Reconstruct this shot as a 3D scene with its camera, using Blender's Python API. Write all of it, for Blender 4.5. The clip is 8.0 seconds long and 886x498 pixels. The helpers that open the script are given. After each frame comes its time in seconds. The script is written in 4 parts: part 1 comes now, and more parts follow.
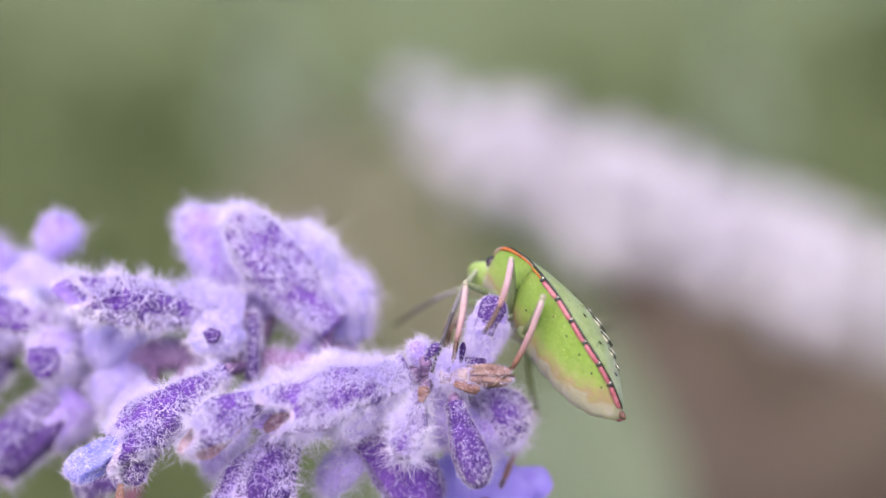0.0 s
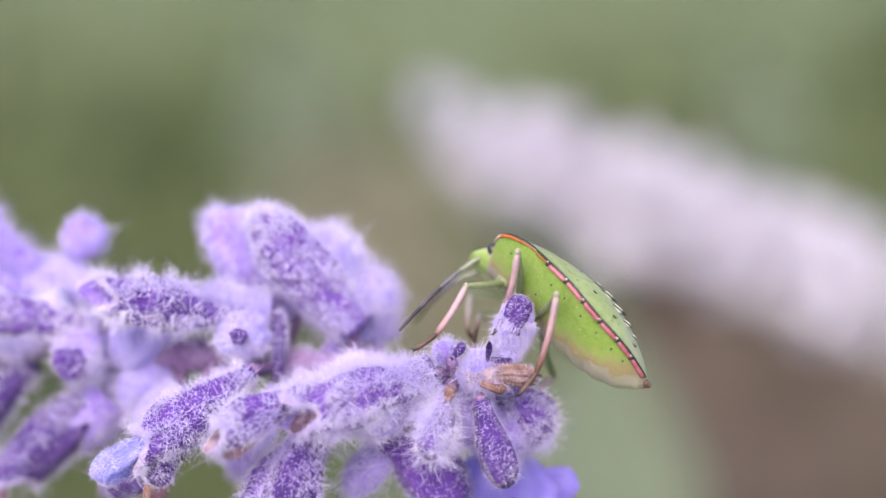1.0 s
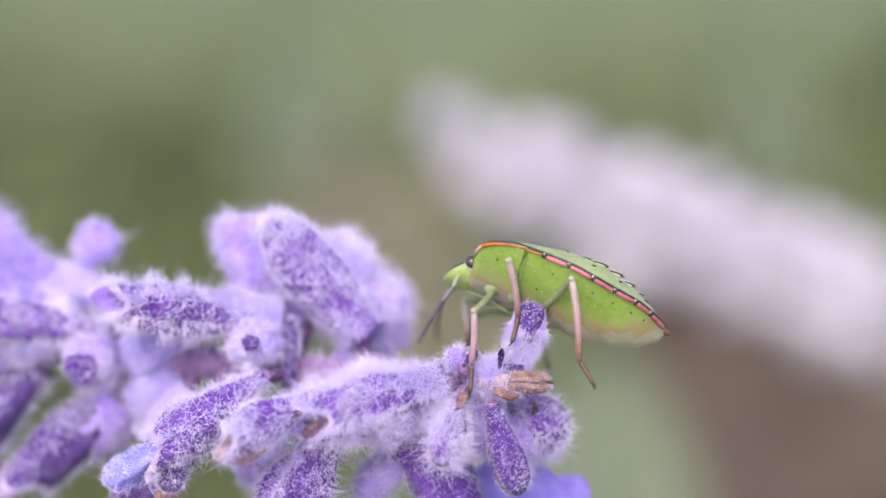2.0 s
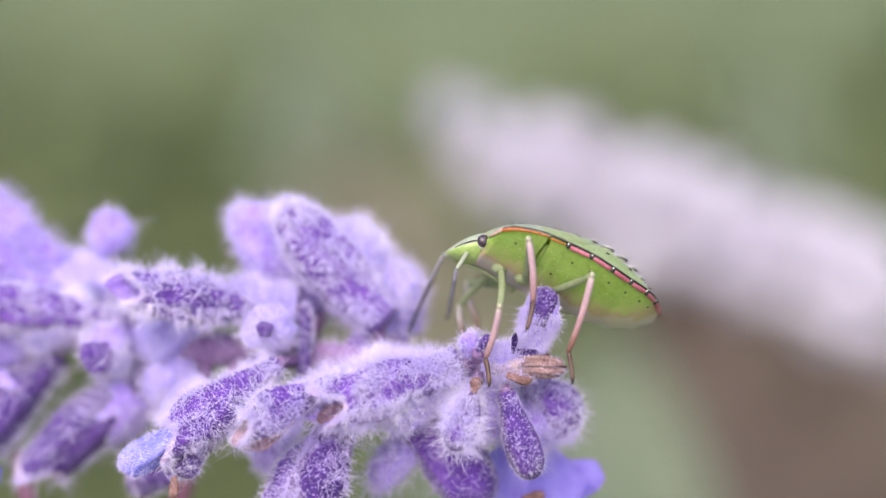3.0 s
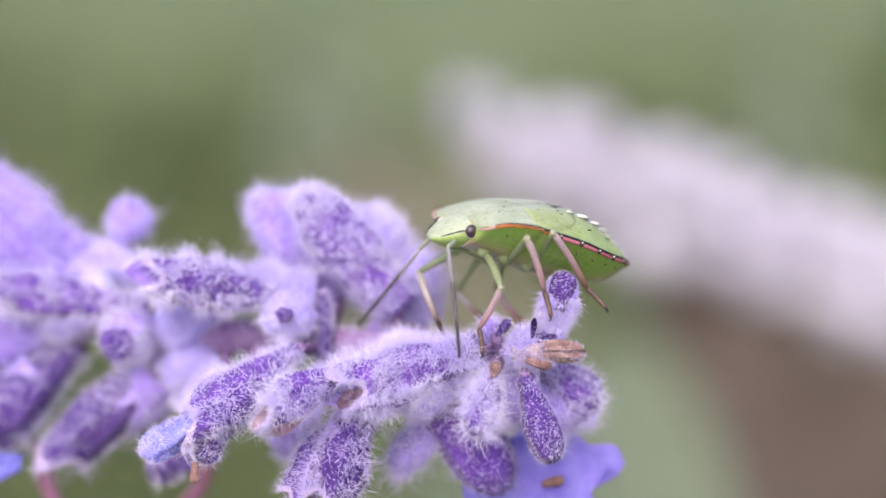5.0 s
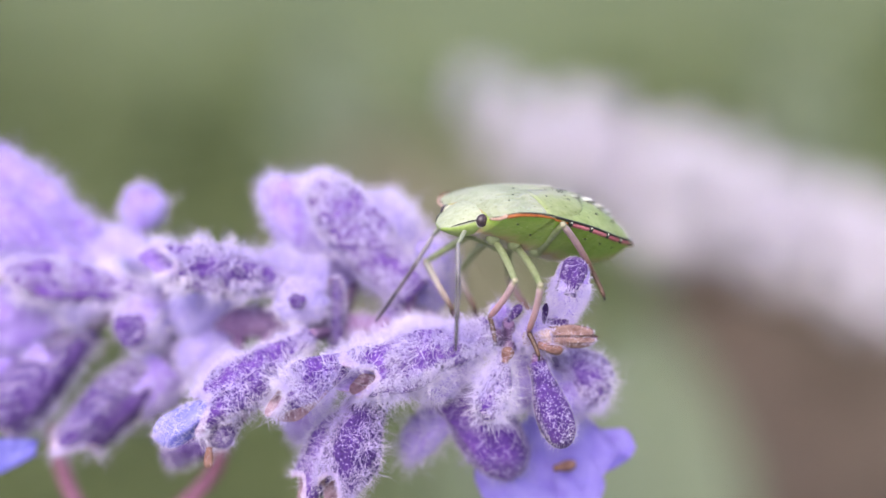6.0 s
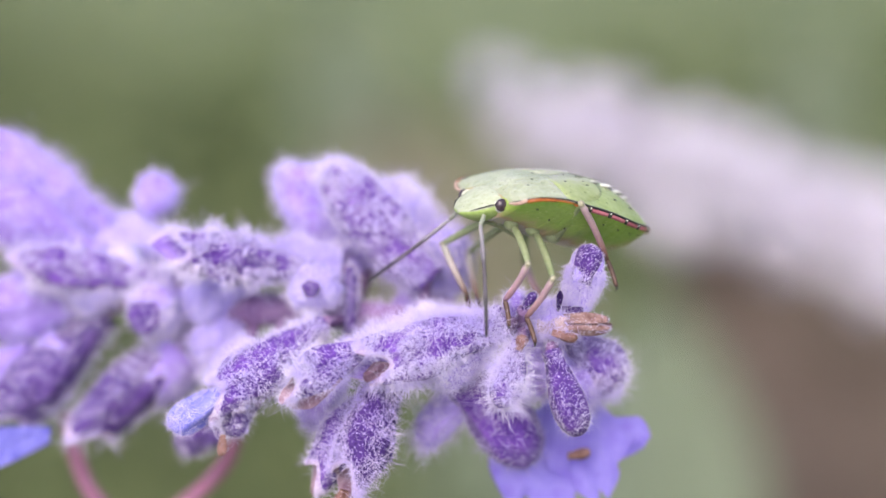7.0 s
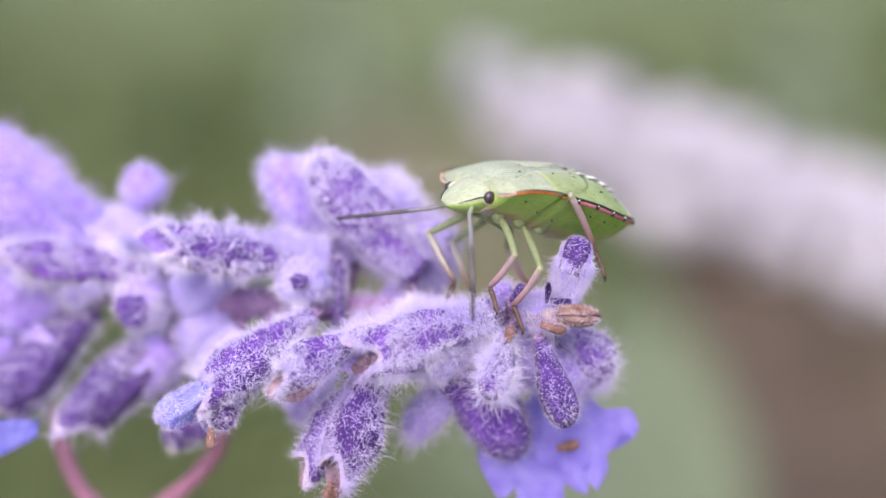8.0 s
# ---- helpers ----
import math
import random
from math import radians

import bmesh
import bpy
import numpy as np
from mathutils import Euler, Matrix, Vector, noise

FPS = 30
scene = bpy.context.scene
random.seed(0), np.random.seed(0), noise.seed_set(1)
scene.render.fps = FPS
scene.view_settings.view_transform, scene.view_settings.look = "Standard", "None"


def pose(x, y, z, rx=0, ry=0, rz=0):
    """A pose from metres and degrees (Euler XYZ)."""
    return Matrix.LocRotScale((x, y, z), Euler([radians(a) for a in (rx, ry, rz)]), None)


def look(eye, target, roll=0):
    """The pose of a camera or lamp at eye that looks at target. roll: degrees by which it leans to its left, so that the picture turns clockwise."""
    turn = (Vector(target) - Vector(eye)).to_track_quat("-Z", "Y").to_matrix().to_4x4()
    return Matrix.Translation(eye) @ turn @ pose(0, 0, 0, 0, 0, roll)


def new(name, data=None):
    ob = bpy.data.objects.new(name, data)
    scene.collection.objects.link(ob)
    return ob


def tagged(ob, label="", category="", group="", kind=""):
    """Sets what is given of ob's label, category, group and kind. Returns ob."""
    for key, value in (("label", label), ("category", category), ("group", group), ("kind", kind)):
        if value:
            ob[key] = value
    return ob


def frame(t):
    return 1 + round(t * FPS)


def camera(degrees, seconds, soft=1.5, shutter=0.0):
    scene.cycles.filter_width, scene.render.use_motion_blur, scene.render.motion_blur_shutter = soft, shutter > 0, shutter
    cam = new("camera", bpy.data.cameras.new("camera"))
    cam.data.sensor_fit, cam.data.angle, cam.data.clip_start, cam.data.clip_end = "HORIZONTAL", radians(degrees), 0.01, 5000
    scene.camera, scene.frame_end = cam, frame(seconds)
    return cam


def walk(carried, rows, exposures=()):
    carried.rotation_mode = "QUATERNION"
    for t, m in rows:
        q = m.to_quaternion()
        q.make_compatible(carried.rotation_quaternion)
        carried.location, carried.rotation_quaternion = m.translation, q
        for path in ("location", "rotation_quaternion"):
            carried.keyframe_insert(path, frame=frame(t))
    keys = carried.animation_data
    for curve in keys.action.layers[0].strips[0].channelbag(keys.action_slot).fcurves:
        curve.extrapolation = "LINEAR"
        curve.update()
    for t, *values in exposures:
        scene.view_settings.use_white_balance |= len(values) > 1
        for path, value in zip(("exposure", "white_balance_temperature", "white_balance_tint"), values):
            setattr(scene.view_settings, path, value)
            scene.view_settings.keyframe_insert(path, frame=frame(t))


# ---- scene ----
# Macro shot of a shield bug nymph on a woolly sage flower spike.
# Lengths below are in millimetres in the stage's axes (x right, y away, z up from the first view), turned 20 degrees down.
MM = 0.001
STAGE = pose(0, 0, 0.75, -20, 0, 0)

# ---- camera ----
cam = camera(25.0, 8.0)
cam.data.dof.use_dof = True
cam.data.dof.focus_distance = 0.1022
cam.data.dof.aperture_fstop = 12.5
cam.data.dof.aperture_blades = 0
CAMERA_ROWS = (  # seconds, place, pitch, roll, yaw
    (0.0, 1.40, -103.30, 2.70, -0.065, -0.640, -1.986),
    (0.5, 1.18, -103.25, 2.36, -0.054, -0.557, -1.487),
    (1.0, 0.96, -103.20, 2.02, 0.301, -0.470, -1.492),
    (2.3, 0.39, -103.28, 1.14, 0.894, -0.700, -1.365),
    (2.5, 0.30, -103.35, 1.00, 0.872, -0.354, -1.102),
    (3.0, 0.22, -103.62, 0.75, 0.780, -0.359, -1.170),
    (3.5, 0.15, -103.78, 0.50, 1.068, -0.331, -1.070),
    (4.0, 0.08, -103.91, 0.25, 0.781, 0.026, -1.112),
    (4.5, 0.00, -104.00, 0.00, 0.854, -0.000, -0.365),
    (5.0, 0.00, -103.75, 0.00, 0.768, -0.136, -0.744),
    (5.2, 0.00, -103.45, 0.00, 0.465, 0.073, -0.178),
    (6.3, 0.00, -104.50, 0.00, 0.273, -0.002, -0.454),
    (6.5, 0.00, -104.36, 0.00, -0.068, 0.118, -0.020),
    (7.0, 0.00, -104.00, 0.00, 0.000, 0.000, 0.000),
    (7.5, 0.00, -103.98, 0.00, 0.211, -0.026, -0.045),
    (8.0, 0.00, -103.80, 0.00, -0.229, 0.163, -0.340),
)
walk(cam, [(t, STAGE @ pose(x * MM, y * MM, z * MM, 90 + p, r, w)) for t, x, y, z, p, r, w in CAMERA_ROWS])

# ---- light: a bright overcast sky with a very soft sun ----
world = bpy.data.worlds.new("overcast_sky")
scene.world = world
world.use_nodes = True
wn = world.node_tree.nodes
sky = wn.new("ShaderNodeTexSky")
sky.sky_type = "NISHITA"
sky.sun_disc = False
sky.sun_elevation = radians(52)
sky.sun_rotation = radians(200)
sky.dust_density = 4.0
sky.altitude = 0.0
world.node_tree.links.new(sky.outputs[0], wn["Background"].inputs[0])
wn["Background"].inputs[1].default_value = 0.142
sun = new("sun", bpy.data.lights.new("sun", "SUN"))
sun.data.energy = 1.25
sun.data.angle = radians(60)
sun.data.color = (1.0, 0.96, 0.91)
az, el = radians(200), radians(52)
sun_from = Vector((math.sin(az) * math.cos(el), math.cos(az) * math.cos(el), math.sin(el)))
sun.matrix_world = look(sun_from * 5, (0, 0, 0))
scene.view_settings.exposure = 1.0


# ---- materials ----
def material(name, low, high, scale=900.0, rough=0.6, bump=0.3, detail=4.0, speck=None, speck_scale=5000.0,
             speck_size=0.28, glow_through=0.0, sheen=0.0, vary=0.0, mid=(0.35, 0.65), spec=0.3, coat=0.0, island=False):
    """Mottled surface: two colours mixed by noise at two scales, with optional specks, sheen and light passing through."""
    m = bpy.data.materials.new(name)
    m.use_nodes = True
    nt = m.node_tree
    n, link = nt.nodes, nt.links.new
    b = n["Principled BSDF"]
    tc = n.new("ShaderNodeTexCoord")
    big = n.new("ShaderNodeTexNoise")
    big.inputs["Scale"].default_value = scale
    big.inputs["Detail"].default_value = detail
    fine = n.new("ShaderNodeTexNoise")
    fine.inputs["Scale"].default_value = scale * 5.5
    fine.inputs["Detail"].default_value = 2.0
    for q in (big, fine):
        link(tc.outputs["Object"], q.inputs["Vector"])
    add = n.new("ShaderNodeMath")
    add.operation = "MULTIPLY_ADD"
    add.inputs[1].default_value = 0.45
    link(fine.outputs["Fac"], add.inputs[0])
    half = n.new("ShaderNodeMath")
    half.operation = "MULTIPLY"
    half.inputs[1].default_value = 0.55
    link(big.outputs["Fac"], half.inputs[0])
    link(half.outputs[0], add.inputs[2])
    tone = add.outputs[0]
    if vary:
        if island:
            ge = n.new("ShaderNodeNewGeometry")
            rnd = ge.outputs["Random Per Island"]
        else:
            oi = n.new("ShaderNodeObjectInfo")
            rnd = oi.outputs["Random"]
        sh = n.new("ShaderNodeMath")
        sh.operation = "MULTIPLY_ADD"
        sh.inputs[1].default_value = vary
        link(rnd, sh.inputs[0])
        off = n.new("ShaderNodeMath")
        off.operation = "SUBTRACT"
        off.inputs[1].default_value = vary / 2
        link(tone, off.inputs[0])
        link(off.outputs[0], sh.inputs[2])
        tone = sh.outputs[0]
    ramp = n.new("ShaderNodeValToRGB")
    ramp.color_ramp.elements[0].position, ramp.color_ramp.elements[0].color = mid[0], (*low, 1)
    ramp.color_ramp.elements[1].position, ramp.color_ramp.elements[1].color = mid[1], (*high, 1)
    link(tone, ramp.inputs["Fac"])
    colour = ramp.outputs["Color"]
    if speck:
        vo = n.new("ShaderNodeTexVoronoi")
        vo.inputs["Scale"].default_value = speck_scale
        link(tc.outputs["Object"], vo.inputs["Vector"])
        lt = n.new("ShaderNodeMath")
        lt.operation = "LESS_THAN"
        lt.inputs[1].default_value = speck_size
        link(vo.outputs["Distance"], lt.inputs[0])
        mx = n.new("ShaderNodeMix")
        mx.data_type = "RGBA"
        link(lt.outputs[0], mx.inputs[0])
        link(colour, mx.inputs[6])
        mx.inputs[7].default_value = (*speck, 1)
        colour = mx.outputs[2]
    link(colour, b.inputs["Base Color"])
    b.inputs["Roughness"].default_value = rough
    b.inputs["Specular IOR Level"].default_value = spec
    b.inputs["Sheen Weight"].default_value = sheen
    b.inputs["Coat Weight"].default_value = coat
    b.inputs["Coat Roughness"].default_value = 0.25
    if bump:
        bp = n.new("ShaderNodeBump")
        bp.inputs["Strength"].default_value = bump
        bp.inputs["Distance"].default_value = 0.5 / scale
        link(tone, bp.inputs["Height"])
        link(bp.outputs[0], b.inputs["Normal"])
    if glow_through:
        tr = n.new("ShaderNodeBsdfTranslucent")
        link(colour, tr.inputs["Color"])
        ms = n.new("ShaderNodeMixShader")
        ms.inputs[0].default_value = glow_through
        link(b.outputs[0], ms.inputs[1])
        link(tr.outputs[0], ms.inputs[2])
        link(ms.outputs[0], n["Material Output"].inputs["Surface"])
    return m


WHITE_DOT = (0.51, 0.43, 0.75)
VELVET = material("purple_velvet", (0.046, 0.012, 0.155), (0.165, 0.062, 0.39), 1100, 0.85, 0.6, speck=WHITE_DOT, speck_scale=7000,
                  speck_size=0.23, sheen=0.2, vary=0.12, glow_through=0.05)
VELVET_DARK = material("dark_purple_velvet", (0.034, 0.010, 0.105), (0.10, 0.040, 0.24), 1200, 0.85, 0.6, speck=WHITE_DOT, speck_scale=6500,
                       speck_size=0.22, sheen=0.08, vary=0.1)
VELVET_PALE = material("lilac_velvet", (0.26, 0.145, 0.59), (0.53, 0.40, 0.90), 700, 0.9, 0.5, sheen=0.5, vary=0.12, glow_through=0.2)
VELVET_LIGHT = material("pale_lilac_velvet", (0.40, 0.31, 0.78), (0.61, 0.52, 0.94), 600, 0.9, 0.5, sheen=0.5, vary=0.12, glow_through=0.2)
VELVET_WHITE = material("faded_lilac_velvet", (0.50, 0.45, 0.55), (0.71, 0.665, 0.75), 300, 0.9, 0.3, sheen=0.3, vary=0.1, glow_through=0.2)
HAIR = material("lilac_white_wool", (0.70, 0.60, 0.95), (0.94, 0.88, 1.0), 300, 0.6, 0.0, vary=0.15, island=True, glow_through=0.35)
HAIR_PALE = material("lilac_wool", (0.60, 0.48, 0.90), (0.85, 0.75, 0.98), 300, 0.7, 0.0, vary=0.2, island=True, glow_through=0.35)
LIP = material("papery_pink_lip", (0.24, 0.12, 0.20), (0.50, 0.35, 0.46), 900, 0.7, 0.4, glow_through=0.25)
RIM = material("pale_cup_rim", (0.46, 0.30, 0.58), (0.74, 0.62, 0.80), 900, 0.7, 0.4, glow_through=0.25)
STEM = material("purple_brown_stem", (0.13, 0.06, 0.17), (0.31, 0.19, 0.37), 500, 0.8, 0.4)
PINK_STEM = material("pink_stalk", (0.28, 0.10, 0.19), (0.38, 0.18, 0.28), 300, 0.6, 0.2)
PETAL = material("blue_violet_petal", (0.37, 0.28, 0.83), (0.54, 0.45, 0.94), 250, 0.6, 0.15, sheen=0.3, glow_through=0.3)
PETAL_BLUE = material("bright_blue_petal", (0.15, 0.145, 0.66), (0.43, 0.40, 0.88), 1400, 0.6, 0.3, glow_through=0.25)
DRY = material("dry_brown_husk", (0.10, 0.042, 0.038), (0.30, 0.165, 0.15), 1800, 0.75, 0.7)
DRY_PALE = material("dry_pale_husk", (0.22, 0.115, 0.115), (0.58, 0.45, 0.47), 1800, 0.8, 0.7)
CAPSULE = material("dry_pink_capsule", (0.10, 0.042, 0.040), (0.37, 0.235, 0.23), 2200, 0.75, 1.0)
STALK_GREEN = material("grey_green_stalk", (0.10, 0.14, 0.07), (0.20, 0.24, 0.14), 200, 0.8, 0.3)


def bug_skin(name, low, high, bands, speck, flesh):
    """Bug's belly: mottled green flanks; towards the midline the bands (half width in millimetres, colour) take over."""
    m = material(name, low, high, 650, 0.5, 0.15, spec=0.3, speck=speck, speck_scale=2300, speck_size=0.16)
    nt = m.node_tree
    n, link = nt.nodes, nt.links.new
    b = n["Principled BSDF"]
    old = b.inputs["Base Color"].links[0].from_socket
    tc = n.new("ShaderNodeTexCoord")
    sp = n.new("ShaderNodeSeparateXYZ")
    link(tc.outputs["Object"], sp.inputs[0])
    ab = n.new("ShaderNodeMath")
    ab.operation = "ABSOLUTE"
    link(sp.outputs[1], ab.inputs[0])
    wav = n.new("ShaderNodeTexNoise")
    wav.inputs["Scale"].default_value = 1500
    link(tc.outputs["Object"], wav.inputs["Vector"])
    far = n.new("ShaderNodeMath")
    far.operation = "MULTIPLY_ADD"
    far.inputs[1].default_value = 0.0014
    link(wav.outputs["Fac"], far.inputs[0])
    link(ab.outputs[0], far.inputs[2])
    mr = n.new("ShaderNodeMapRange")
    mr.inputs["From Min"].default_value = 0.0007
    mr.inputs["From Max"].default_value = 0.0037
    link(far.outputs[0], mr.inputs["Value"])
    ramp = n.new("ShaderNodeValToRGB")
    ramp.color_ramp.elements[0].position, ramp.color_ramp.elements[0].color = bands[0][0] / 3, (*bands[0][1], 0)
    ramp.color_ramp.elements[1].position, ramp.color_ramp.elements[1].color = bands[-1][0] / 3, (*bands[-1][1], 1)
    for wide, colour in bands[1:-1]:
        e = ramp.color_ramp.elements.new(wide / 3)
        e.color = (*colour, 0)
    link(mr.outputs[0], ramp.inputs["Fac"])
    mx = n.new("ShaderNodeMix")
    mx.data_type = "RGBA"
    link(ramp.outputs["Alpha"], mx.inputs[0])
    link(ramp.outputs["Color"], mx.inputs[6])
    link(old, mx.inputs[7])
    link(mx.outputs[2], b.inputs["Base Color"])
    soft_flesh(m, flesh)
    return m


def soft_flesh(m, weight):
    """Light scatters inside the thin, sappy body."""
    b = m.node_tree.nodes["Principled BSDF"]
    b.inputs["Subsurface Weight"].default_value = weight
    b.inputs["Subsurface Radius"].default_value = (0.7, 1.0, 0.25)
    b.inputs["Subsurface Scale"].default_value = 0.0014
    return m


def along_limb(name, length, stops, rough=0.4):
    """A limb's colour changing from its joint (0) to its end (1), finely mottled."""
    m = material(name, (0.72, 0.72, 0.72), (1.0, 1.0, 1.0), 900, rough, 0.12, spec=0.4)
    nt = m.node_tree
    n, link = nt.nodes, nt.links.new
    b = n["Principled BSDF"]
    old = b.inputs["Base Color"].links[0].from_socket
    tc = n.new("ShaderNodeTexCoord")
    sp = n.new("ShaderNodeSeparateXYZ")
    link(tc.outputs["Object"], sp.inputs[0])
    mr = n.new("ShaderNodeMapRange")
    mr.inputs["From Max"].default_value = length * MM
    link(sp.outputs[0], mr.inputs["Value"])
    ramp = n.new("ShaderNodeValToRGB")
    ramp.color_ramp.elements[0].position, ramp.color_ramp.elements[0].color = stops[0][0], (*stops[0][1], 1)
    ramp.color_ramp.elements[1].position, ramp.color_ramp.elements[1].color = stops[-1][0], (*stops[-1][1], 1)
    for at, colour in stops[1:-1]:
        ramp.color_ramp.elements.new(at).color = (*colour, 1)
    link(mr.outputs[0], ramp.inputs["Fac"])
    mx = n.new("ShaderNodeMix")
    mx.data_type = "RGBA"
    mx.blend_type = "MULTIPLY"
    mx.inputs[0].default_value = 1.0
    link(ramp.outputs["Color"], mx.inputs[6])
    link(old, mx.inputs[7])
    link(mx.outputs[2], b.inputs["Base Color"])
    return m


BELLY = bug_skin("bug_green_belly", (0.205, 0.315, 0.058), (0.295, 0.41, 0.105),
                 ((0.0, (0.46, 0.42, 0.36)), (0.9, (0.43, 0.38, 0.30)), (1.25, (0.39, 0.29, 0.17)), (1.7, (0.35, 0.37, 0.14)), (2.5, (0.30, 0.40, 0.10))), (0.34, 0.42, 0.15), 0.6)
BACK = bug_skin("bug_green_back_margin", (0.235, 0.295, 0.105), (0.34, 0.395, 0.19), ((0.0, (0.38, 0.40, 0.29)), (1.7, (0.375, 0.40, 0.28)), (2.9, (0.31, 0.37, 0.17))), (0.15, 0.19, 0.06), 0.25)
SHIELD = soft_flesh(material("bug_pale_green_shield", (0.265, 0.29, 0.185), (0.42, 0.435, 0.335), 520, 0.42, 0.35, spec=0.5, speck=(0.17, 0.19, 0.09), speck_scale=3000,
                             speck_size=0.13, coat=0.15), 0.25)
HEAD = material("bug_head_green", (0.30, 0.33, 0.215), (0.43, 0.45, 0.345), 700, 0.45, 0.25, spec=0.4, speck=(0.20, 0.21, 0.12), speck_scale=3200, speck_size=0.1)
HEAD_UNDER = material("bug_head_underside", (0.30, 0.43, 0.10), (0.43, 0.54, 0.20), 700, 0.45, 0.2, spec=0.4, glow_through=0.2)
PINK = material("bug_pink_edge", (0.29, 0.055, 0.09), (0.50, 0.175, 0.22), 1500, 0.4, 0.1, spec=0.45)
ORANGE = material("bug_orange_edge", (0.24, 0.05, 0.014), (0.44, 0.14, 0.03), 900, 0.4, 0.1, spec=0.45)
PALE_EDGE = material("bug_pale_pink_edge", (0.38, 0.22, 0.18), (0.58, 0.42, 0.37), 1200, 0.45, 0.1, spec=0.4)
BLACK = material("bug_black", (0.008, 0.007, 0.008), (0.03, 0.025, 0.025), 1500, 0.35, 0.1, spec=0.5)
EYE = material("bug_eye", (0.022, 0.012, 0.02), (0.07, 0.042, 0.06), 4000, 0.25, 0.1, spec=0.6)
EYE_RIM = material("bug_eye_rim", (0.44, 0.44, 0.33), (0.62, 0.61, 0.52), 1500, 0.5, 0.1)
WHITE = material("bug_white_spot_and_glint", (0.70, 0.68, 0.56), (0.88, 0.86, 0.78), 900, 0.5, 0.1)
FEMUR = material("leg_green", (0.27, 0.32, 0.16), (0.40, 0.44, 0.27), 700, 0.4, 0.1, spec=0.4, glow_through=0.4)
TIBIA = along_limb("leg_pink", 3.6, ((0.0, (0.36, 0.33, 0.24)), (0.10, (0.52, 0.355, 0.41)), (0.72, (0.43, 0.245, 0.275)), (1.0, (0.25, 0.12, 0.10))))
TIBIA_GREY = along_limb("leg_grey", 3.0, ((0.0, (0.40, 0.38, 0.34)), (0.5, (0.40, 0.33, 0.33)), (1.0, (0.18, 0.11, 0.09))))
TARSUS = material("leg_dark_foot", (0.035, 0.018, 0.015), (0.12, 0.065, 0.05), 1500, 0.45, 0.1, spec=0.4)
FEELER = along_limb("feeler_grey", 5.6, ((0.0, (0.28, 0.26, 0.29)), (0.28, (0.19, 0.165, 0.21)), (0.34, (0.07, 0.058, 0.075)), (0.62, (0.12, 0.10, 0.125)), (0.68, (0.05, 0.042, 0.055)), (1.0, (0.065, 0.055, 0.07))), 0.5)
FEELER_PALE = material("feeler_pale_base", (0.23, 0.25, 0.18), (0.35, 0.36, 0.29), 900, 0.5, 0.1)

GRASS = material("grass_ground", (0.080, 0.103, 0.045), (0.165, 0.190, 0.103), 7, 0.9, 0.3)
LEAF = material("sage_leaf", (0.090, 0.124, 0.042), (0.250, 0.282, 0.148), 25, 0.75, 0.2, vary=0.35, island=True, glow_through=0.25)
LEAF_GREY = material("grey_sage_leaf", (0.30, 0.35, 0.25), (0.45, 0.49, 0.38), 30, 0.8, 0.2, glow_through=0.2)
STRAW = material("straw_leaf", (0.36, 0.33, 0.24), (0.53, 0.49, 0.38), 40, 0.85, 0.4, glow_through=0.15)
DEAD_LEAF = material("withered_leaf", (0.16, 0.118, 0.10), (0.28, 0.216, 0.187), 40, 0.85, 0.5)


# ---- builders ----
def part(name, bm, mat, parent, label="", kind=""):
    """A bmesh (in millimetres) as one mesh object under a thing or a part."""
    me = bpy.data.meshes.new(name)
    bm.to_mesh(me)
    bm.free()
    return link_mesh(name, me, mat, parent, label, kind)


def link_mesh(name, me, mat, parent, label="", kind="", smooth=True):
    me.transform(Matrix.Scale(MM, 4))
    for m in mat if isinstance(mat, (list, tuple)) else [mat]:
        me.materials.append(m)
    if smooth:
        me.polygons.foreach_set("use_smooth", [True] * len(me.polygons))
    ob = new(name, me)
    if parent is not None:
        ob.parent = parent
    return tagged(ob, label=label, kind=kind)


def thing(name, m, label, category, group="", kind=""):
    ob = new(name)
    ob.empty_display_size = 0.002
    ob.matrix_world = m
    return tagged(ob, label=label, category=category, group=group, kind=kind)


def frame_of(d):
    """Two directions across d."""
    d = Vector(d).normalized()
    a = d.cross(Vector((0, 0, 1)) if abs(d.z) < 0.9 else Vector((1, 0, 0))).normalized()
    return a, a.cross(d).normalized()


def loft(rings, cap0=True, cap1=True):
    """A skin over closed rings of equal point count."""
    bm = bmesh.new()
    rows = [[bm.verts.new(p) for p in ring] for ring in rings]
    k = len(rows[0])
    for a, b in zip(rows, rows[1:]):
        for i in range(k):
            bm.faces.new((a[i], a[(i + 1) % k], b[(i + 1) % k], b[i]))
    if cap0:
        bm.faces.new(rows[0][::-1])
    if cap1:
        bm.faces.new(rows[-1])
    bmesh.ops.recalc_face_normals(bm, faces=bm.faces)
    return bm


def tube(points, radii, sides=10, wobble=0.0, seed=1):
    """A tapered, smoothly bent tube along points."""
    rng = random.Random(seed)
    pts = [Vector(p) for p in points]
    rings = []
    for i, p in enumerate(pts):
        d = pts[min(i + 1, len(pts) - 1)] - pts[max(i - 1, 0)]
        a, b = frame_of(d)
        r = radii[i] * (1 + wobble * rng.uniform(-1, 1))
        rings.append([p + (a * math.cos(q) + b * math.sin(q)) * r for q in [2 * math.pi * j / sides for j in range(sides)]])
    return loft(rings)


